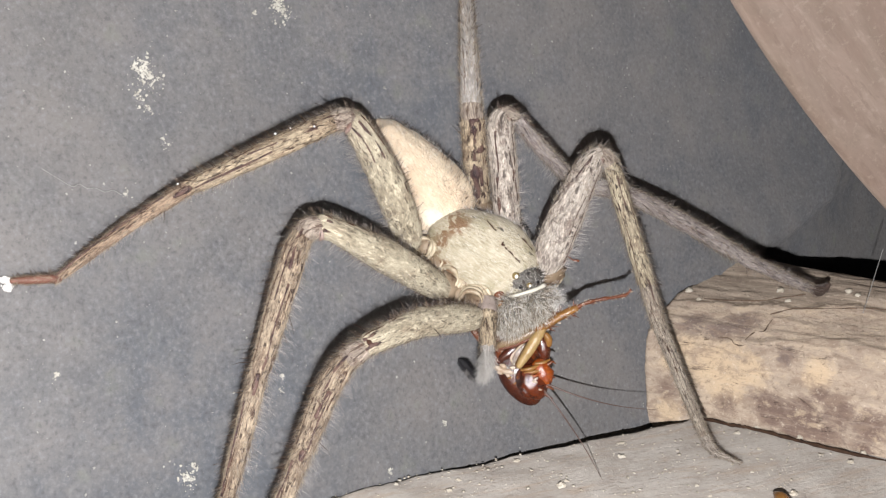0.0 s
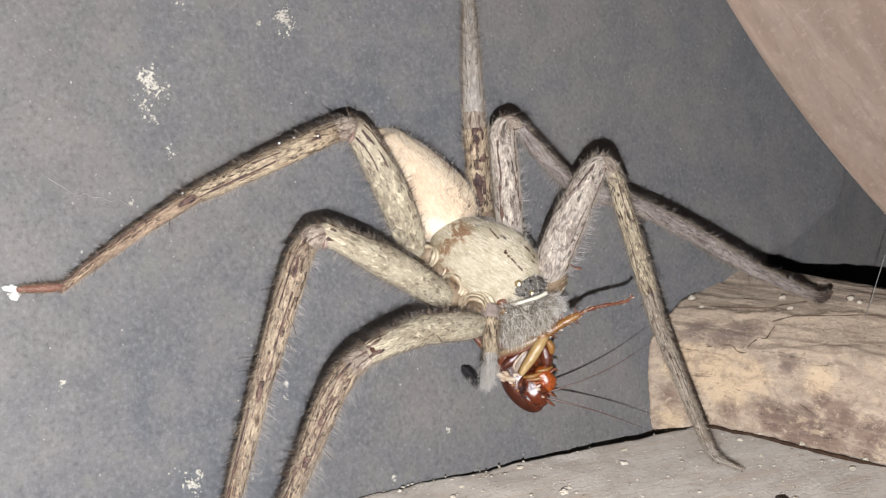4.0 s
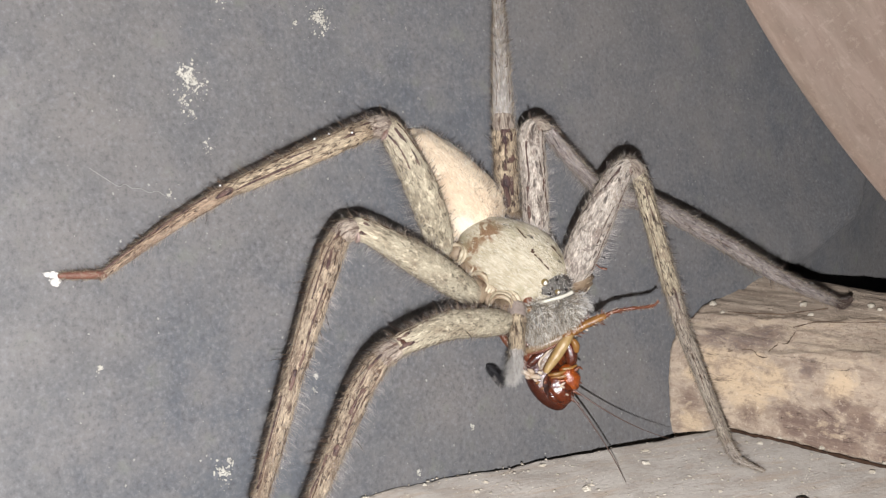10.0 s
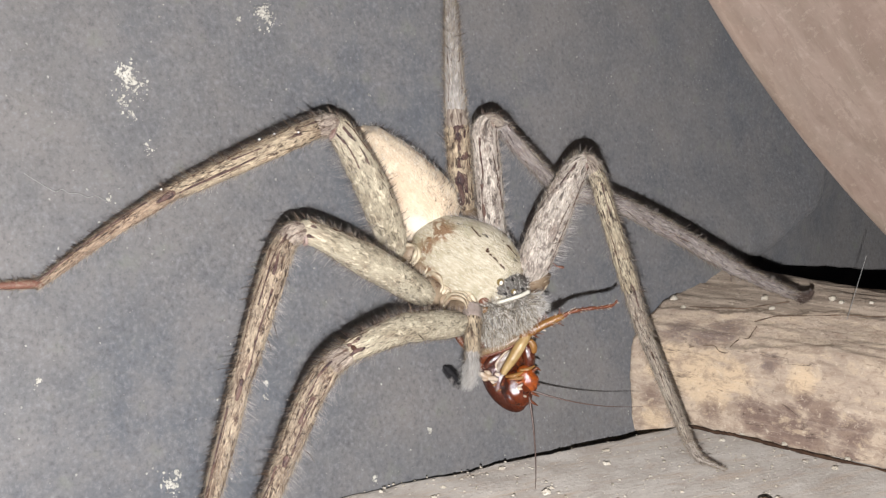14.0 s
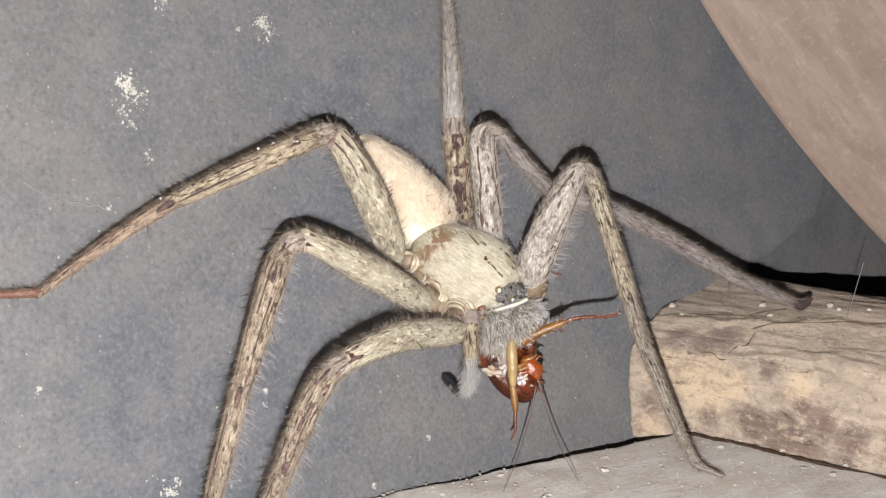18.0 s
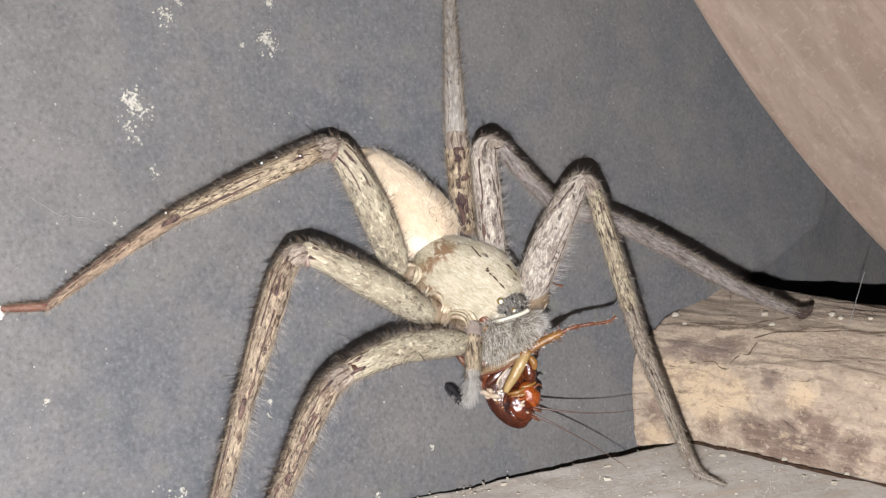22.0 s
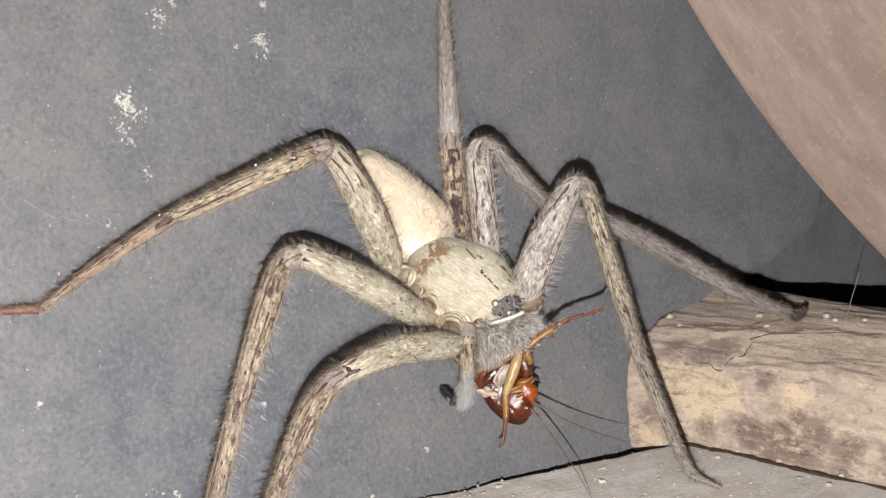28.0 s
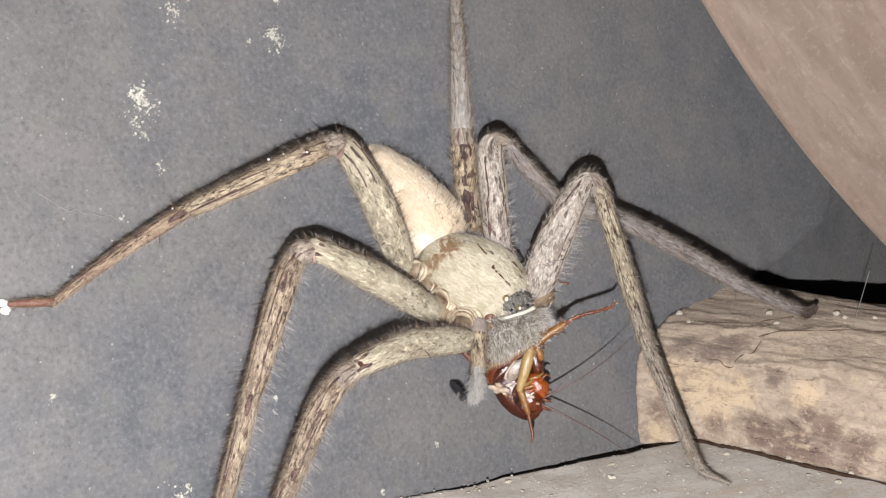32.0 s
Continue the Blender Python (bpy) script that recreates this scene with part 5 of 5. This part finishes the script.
def chip(bm, c, r, rng, along, up, out):
    """One flat crumb of paint."""
    n = 7
    top, low = [], []
    for k in range(n):
        a = 2 * math.pi * k / n
        rr = r * rng.uniform(0.35, 1.25)
        p = c + along * math.cos(a) * rr + up * math.sin(a) * rr * 1.2
        top.append(bm.verts.new(p + out * r * rng.uniform(0.02, 0.16)))
        low.append(bm.verts.new(p * 1.0 + (p - c) * 0.15 - out * 0.1))
    mid = bm.verts.new(c + out * r * rng.uniform(0.08, 0.22))
    for k in range(n):
        j = (k + 1) % n
        bm.faces.new((top[k], top[j], mid))
        bm.faces.new((low[k], low[j], top[j], top[k]))


def build_flecks():
    rng = random.Random(5)
    for a, b, size, n in FLECKS:
        bm = bmesh.new()
        for i in range(n * 12):
            k = rng.gauss(0, 0.28), rng.gauss(0, 0.36)
            if rng.random() < 0.35:
                k = rng.gauss(0.1, 0.5), rng.gauss(-0.5, 0.7)
            k = k[0] + 0.25 * math.sin(k[1] * 4 + a), k[1]
            chip(bm, on_wall(a + k[0] * size, b + k[1] * size, 0.08), (0.03 + 0.15 * rng.random() ** 3) * (0.8 if size < 1 else 1.0), rng, WALL_ALONG, WALL_UP, WALL_OUT)
        tagged(part("paint_fleck", bm, FLECK, smooth=False), "crusty white paint fleck on the grey wall", "paint fleck", "flecks on the wall")
    bm = bmesh.new()
    for i in range(1500):
        a, b = rng.uniform(-60, 75), rng.uniform(-32, 60)
        chip(bm, on_wall(a, b, 0.06), 0.03 + 0.12 * rng.random() ** 4, rng, WALL_ALONG, WALL_UP, WALL_OUT)
    tagged(part("dust_specks", bm, DUST, smooth=False), "scattered tiny white specks on the grey wall", "dust", kind="stuff")


build_flecks()


def silk(name, points, r, label):
    bm = bmesh.new()
    tube(bm, [(*v[:3], r) for _, v in glide(points, 6)], 5)
    tagged(part(name, bm, SILK), label, "silk thread")


silk("silk_thread", [tuple(on_wall(a, b, 0.15)) for a, b in ((-53.5, 14.7), (-52.0, 13.6), (-50.4, 12.5), (-49.6, 12.7), (-48.8, 12.2), (-47.8, 12.1), (-46.8, 11.6), (-45.8, 11.7), (-45.0, 11.2), (-44.2, 10.9))], 0.04, "stray pale silk strand lying on the grey wall")
silk("silk_thread", [(61.4, 163.6, 17.2), (62.4, 164.2, 20.2), (64.4, 165.4, 26.4)], 0.045, "taut white silk strand between log and board")


def build_tuft():
    rng = random.Random(41)
    tuft = thing("black_tuft", pose(0, 0, 0), "small black fuzzy tuft clinging to the grey wall", "tuft")
    line = [(*on_wall(a, b, out), r) for a, b, out, r in ((0.1, -15.3, 0.4, 0.3), (0.6, -15.9, 0.6, 0.5), (1.2, -16.7, 0.7, 0.5), (1.8, -17.5, 0.7, 0.46), (2.5, -18.3, 0.5, 0.36))]
    line = [v for _, v in glide(line, 5)]
    bm = bmesh.new()
    tube(bm, line, 12, 0.25, 4)
    part("core", bm, BLACK_FUZZ, tuft)
    hairs("bristles", spikes(line, 700, rng, (0.6, 1.2), 0.03, 0.5), BLACK_FUZZ, tuft)
    hairs("hair", spikes(line[8:], 120, rng, (0.8, 1.7), 0.02, 0.5, 0.4, (-0.6, 0, -0.8)), FRINGE, tuft)


build_tuft()


def build_pebbles():
    rng = random.Random(8)
    for x, y, r in ((-13.4, 134.3, 0.45), (-0.3, 129.8, 0.6), (0.4, 130.6, 0.45), (2.0, 130.5, 0.55), (15.05, 139.3, 0.5), (14.0, 132.5, 0.5), (10.0, 148.3, 0.36), (0.8, 137.8, 0.32), (2.0, 141.4, 0.3), (10.9, 133.0, 0.32), (-10.4, 131.2, 0.32), (24.4, 149.9, 0.42),
                    (42.7, 159.6, 0.38), (44.1, 153.0, 0.28), (44.0, 136.5, 0.5), (55.1, 147.9, 0.36), (32.5, 139.5, 0.22), (24.0, 129.4, 0.28), (33.4, 135.9, 0.22), (48.4, 129.8, 0.4), (5.8, 132.4, 0.28), (-6.0, 140.0, 0.26), (16.0, 141.1, 0.26), (25.4, 155.5, 0.3), (24.9, 155.3, 0.26)):
        bm = bmesh.new()
        blob(bm, (x, y, r * 0.4 + 0.06), (r, 0, 0), (0, r * 0.8, 0), (0, 0, r * 0.65), 14, 9, lambda u, v, w: (1 + 0.9 * noise.noise(Vector((u * 1.7 + x, v * 1.7, w * 1.7))),) * 3)
        tagged(part("grit_grain", bm, GRIT, smooth=False), "pale rough grit grain lying on the timber sill", "grit", "grit on the sill")
    bm = bmesh.new()
    for i in range(1300):
        x = rng.uniform(-30, 75)
        y = sill_back(x) - rng.uniform(0.3, 40)
        chip(bm, Vector((x, y, 0.15)), 0.05 + 0.2 * rng.random() ** 3, rng, Vector((1, 0, 0)), Vector((0, 1, 0)), Vector((0, 0, 1)))
    tagged(part("grit", bm, GRIT), "fine pale grit scattered on the timber sill", "grit", kind="stuff")


build_pebbles()

for x, y, z, r in ((40.0, 182.2, 16.7, 0.6), (53.0, 176.4, 17.9, 0.5), (53.1, 172.7, 17.0, 0.42), (62.2, 172.0, 18.7, 0.5), (62.9, 170.0, 18.5, 0.4), (40.8, 179.0, 15.9, 0.35), (66.7, 168.0, 18.9, 0.35), (51.0, 156.7, 0.7, 0.42), (46.3, 161.6, 0.6, 0.4), (57.9, 150.8, 0.5, 0.4)):
    bm = bmesh.new()
    blob(bm, (x, y, z - 0.1), (r, 0, 0), (0, r * 0.8, 0), (0, 0, r * 0.8), 12, 8, lambda u, v, w: (1 + 0.8 * noise.noise(Vector((u * 2 + x, v * 2, w * 2))),) * 3)
    tagged(part("grit_grain", bm, GRIT), "pale grit grain stuck on top of the log", "grit", "grit on the log")

CAST_LEG = thing("broken_leg", pose(0, 0, 0), "small amber insect leg lying broken on the sill", "insect leg")
limb("femur", [(41.2, 134.8, 0.9, 0.35), (41.5, 133.2, 1.0, 0.78), (42.1, 131.5, 0.8, 0.45)], AMBER, CAST_LEG)
shin = [(42.2, 131.4, 0.6, 0.38), (44.2, 131.7, 0.7, 0.40), (46.2, 131.2, 0.5, 0.3)]
limb("tibia", shin, AMBER, CAST_LEG)
hairs("spines", spikes(shin, 14, random.Random(9), (0.8, 1.6), 0.05, 0.6), RUSSET, CAST_LEG)
limb("tarsus", [(46.2, 130.9, 0.5, 0.18), (47.8, 130.0, 0.4, 0.15), (49.0, 129.2, 0.4, 0.12)], RUSSET, CAST_LEG)

bm = bmesh.new()
rng = random.Random(3)
for i in range(34):
    p = SPIDER.matrix_world @ (Vector((-50.9 + rng.gauss(0, 0.4), -3.0 + rng.gauss(0, 0.42), 28.8 + rng.gauss(0, 0.2))) * MM) / MM
    r = 0.1 + 0.24 * rng.random() ** 2
    blob(bm, p, (r * rng.uniform(0.7, 1.5), 0, 0), (0, r, 0), (0, 0, r * rng.uniform(0.7, 1.4)), 8, 5, lambda u, v, w: (1 + 0.6 * noise.noise(Vector((u * 3 + i, v * 3, w * 3))),) * 3)
tagged(part("fluff", bm, FLUFF), "tuft of white fluff at the wall under a foot", "fluff")


def motions():
    # seconds: sway of the body, hind leg, front femur and lower leg from straight down, both feelers; degrees
    rows = (
        (0.0, 0, 20, 33, 150, 25, 50), (1.0, 0, 21, 33, 150, -12, 15), (2.0, 0, 21, 33, 150, 25, 50), (3.0, 0, 21, 33, 150, -32, -25),
        (4.2, 0, 21, 33, 150, -10, 20), (6.0, 0, 21, 33, 150, 10, 48), (6.5, 0, 20, 30, 120, 18, 46), (7.0, -3, 12, 16, 60, 25, 45),
        (8.0, -7, 4, 6, 6, 85, 92), (8.5, -4, 10, 18, 75, 50, 60), (9.0, 0, 19, 33, 145, 15, 30), (10.0, 0, 18, 33, 150, 38, 50),
        (11.0, 0, 16, 33, 150, 40, 45), (12.0, 0, 16, 33, 150, 15, 35), (13.0, 0, 17, 33, 150, 25, 40), (14.0, 0, 17, 33, 145, 20, 80),
        (15.0, -3, 10, 22, 90, 45, 85), (16.0, -7, 6, 4, 20, 80, 92), (17.0, -8, 4, 6, 8, 92, 96), (18.0, -8, 5, 7, -4, 88, 108),
        (18.5, -6, 11, 10, -14, 100, 105), (18.8, -4, 14, 20, 65, 70, 95), (19.0, -2, 13, 28, 120, 33, 80), (20.0, -2, 15, 32, 150, 25, 55),
        (21.0, -2, 16, 32, 150, 30, 88), (22.0, -2, 16, 32, 150, 15, 25), (23.0, -2, 16, 32, 150, 50, 70), (24.0, -2, 17, 28, 148, 15, 60),
        (25.0, -3, 24, 6, 108, 25, 45), (25.5, -3, 21, 5, 104, 14, 25), (27.0, -5, 21, 26, 75, 5, 35), (27.5, -5, 22, 24, 35, 17, 45),
        (28.0, -6, 20, 26, -8, 40, 55), (29.0, -6, 19, 22, -12, 20, 50), (30.0, -6, 18, 21, -12, 20, 30), (30.5, -6, 18, 20, -6, 25, 40),
        (31.0, -6, 19, 20, 0, 22, 35), (31.5, -6, 20, 21, 3, 4, 30), (32.0, -7, 18, 23, 10, -16, 30),
    )
    # how far the front leg's root is drawn towards the jaws, mm
    drawn = {6.5: 0.3, 7.0: 1.0, 8.0: 2.0, 8.5: 1.2, 15.0: 0.8, 16.0: 2.0, 17.0: 2.0, 18.0: 1.9, 18.5: 1.5, 18.8: 0.8, 27.5: 0.2, 28.0: 0.3, 29.0: 0.3, 30.0: 0.3, 30.5: 0.3, 31.0: 0.3, 31.5: 0.3, 32.0: 0.2}
    # how far its body is pulled up, mm
    lift = {6.5: 0.3, 7.0: 1.0, 8.0: 1.7, 8.5: 1.2, 9.0: 0.2, 15.0: 0.5, 16.0: 1.4, 17.0: 1.7, 18.0: 1.8, 18.5: 1.2, 18.8: 0.7, 19.0: 0.3, 25.0: -0.6, 25.5: -0.6, 27.0: 0.3, 27.5: 0.5, 28.0: 0.6, 29.0: 0.6, 30.0: 0.6, 30.5: 0.6, 31.0: 0.6, 31.5: 0.6, 32.0: 0.5}
    x, y, z, tilt = ROACH_POSE
    # the body sways about the jaws, a little above its origin
    pivot = Vector((0.5 * MM, 2.0 * MM, 0))
    home = pose(x * MM, y * MM, z * MM, tilt)
    walk(ROACH, [(r[0], home @ Matrix.Translation((0, lift.get(r[0], 0) * MM, 0)) @ Matrix.Translation(pivot) @ pose(0, 0, 0, 0, 0, -r[1]) @ Matrix.Translation(-pivot)) for r in rows])
    walk(HIND, [(r[0], pose(3.6 * MM, (1.9 - lift.get(r[0], 0)) * MM, 2.4 * MM, 0, 0, r[2])) for r in rows])
    walk(FRONT, [(r[0], pose((3.7 - drawn.get(r[0], 0)) * MM, (1.6 - lift.get(r[0], 0)) * MM, 2.6 * MM, 0, 0, -r[3])) for r in rows])
    walk(FRONT_LOWER, [(r[0], pose(0, -5.2 * MM, -0.7 * MM, 0, 0, r[3] + r[4])) for r in rows])
    walk(FEELER_A, [(r[0], pose(4.6 * MM, -5.4 * MM, 1.2 * MM, 0, 0, -r[5])) for r in rows])
    walk(FEELER_B, [(r[0], pose(4.2 * MM, -6.2 * MM, 1.5 * MM, 0, 0, -r[6])) for r in rows])


motions()
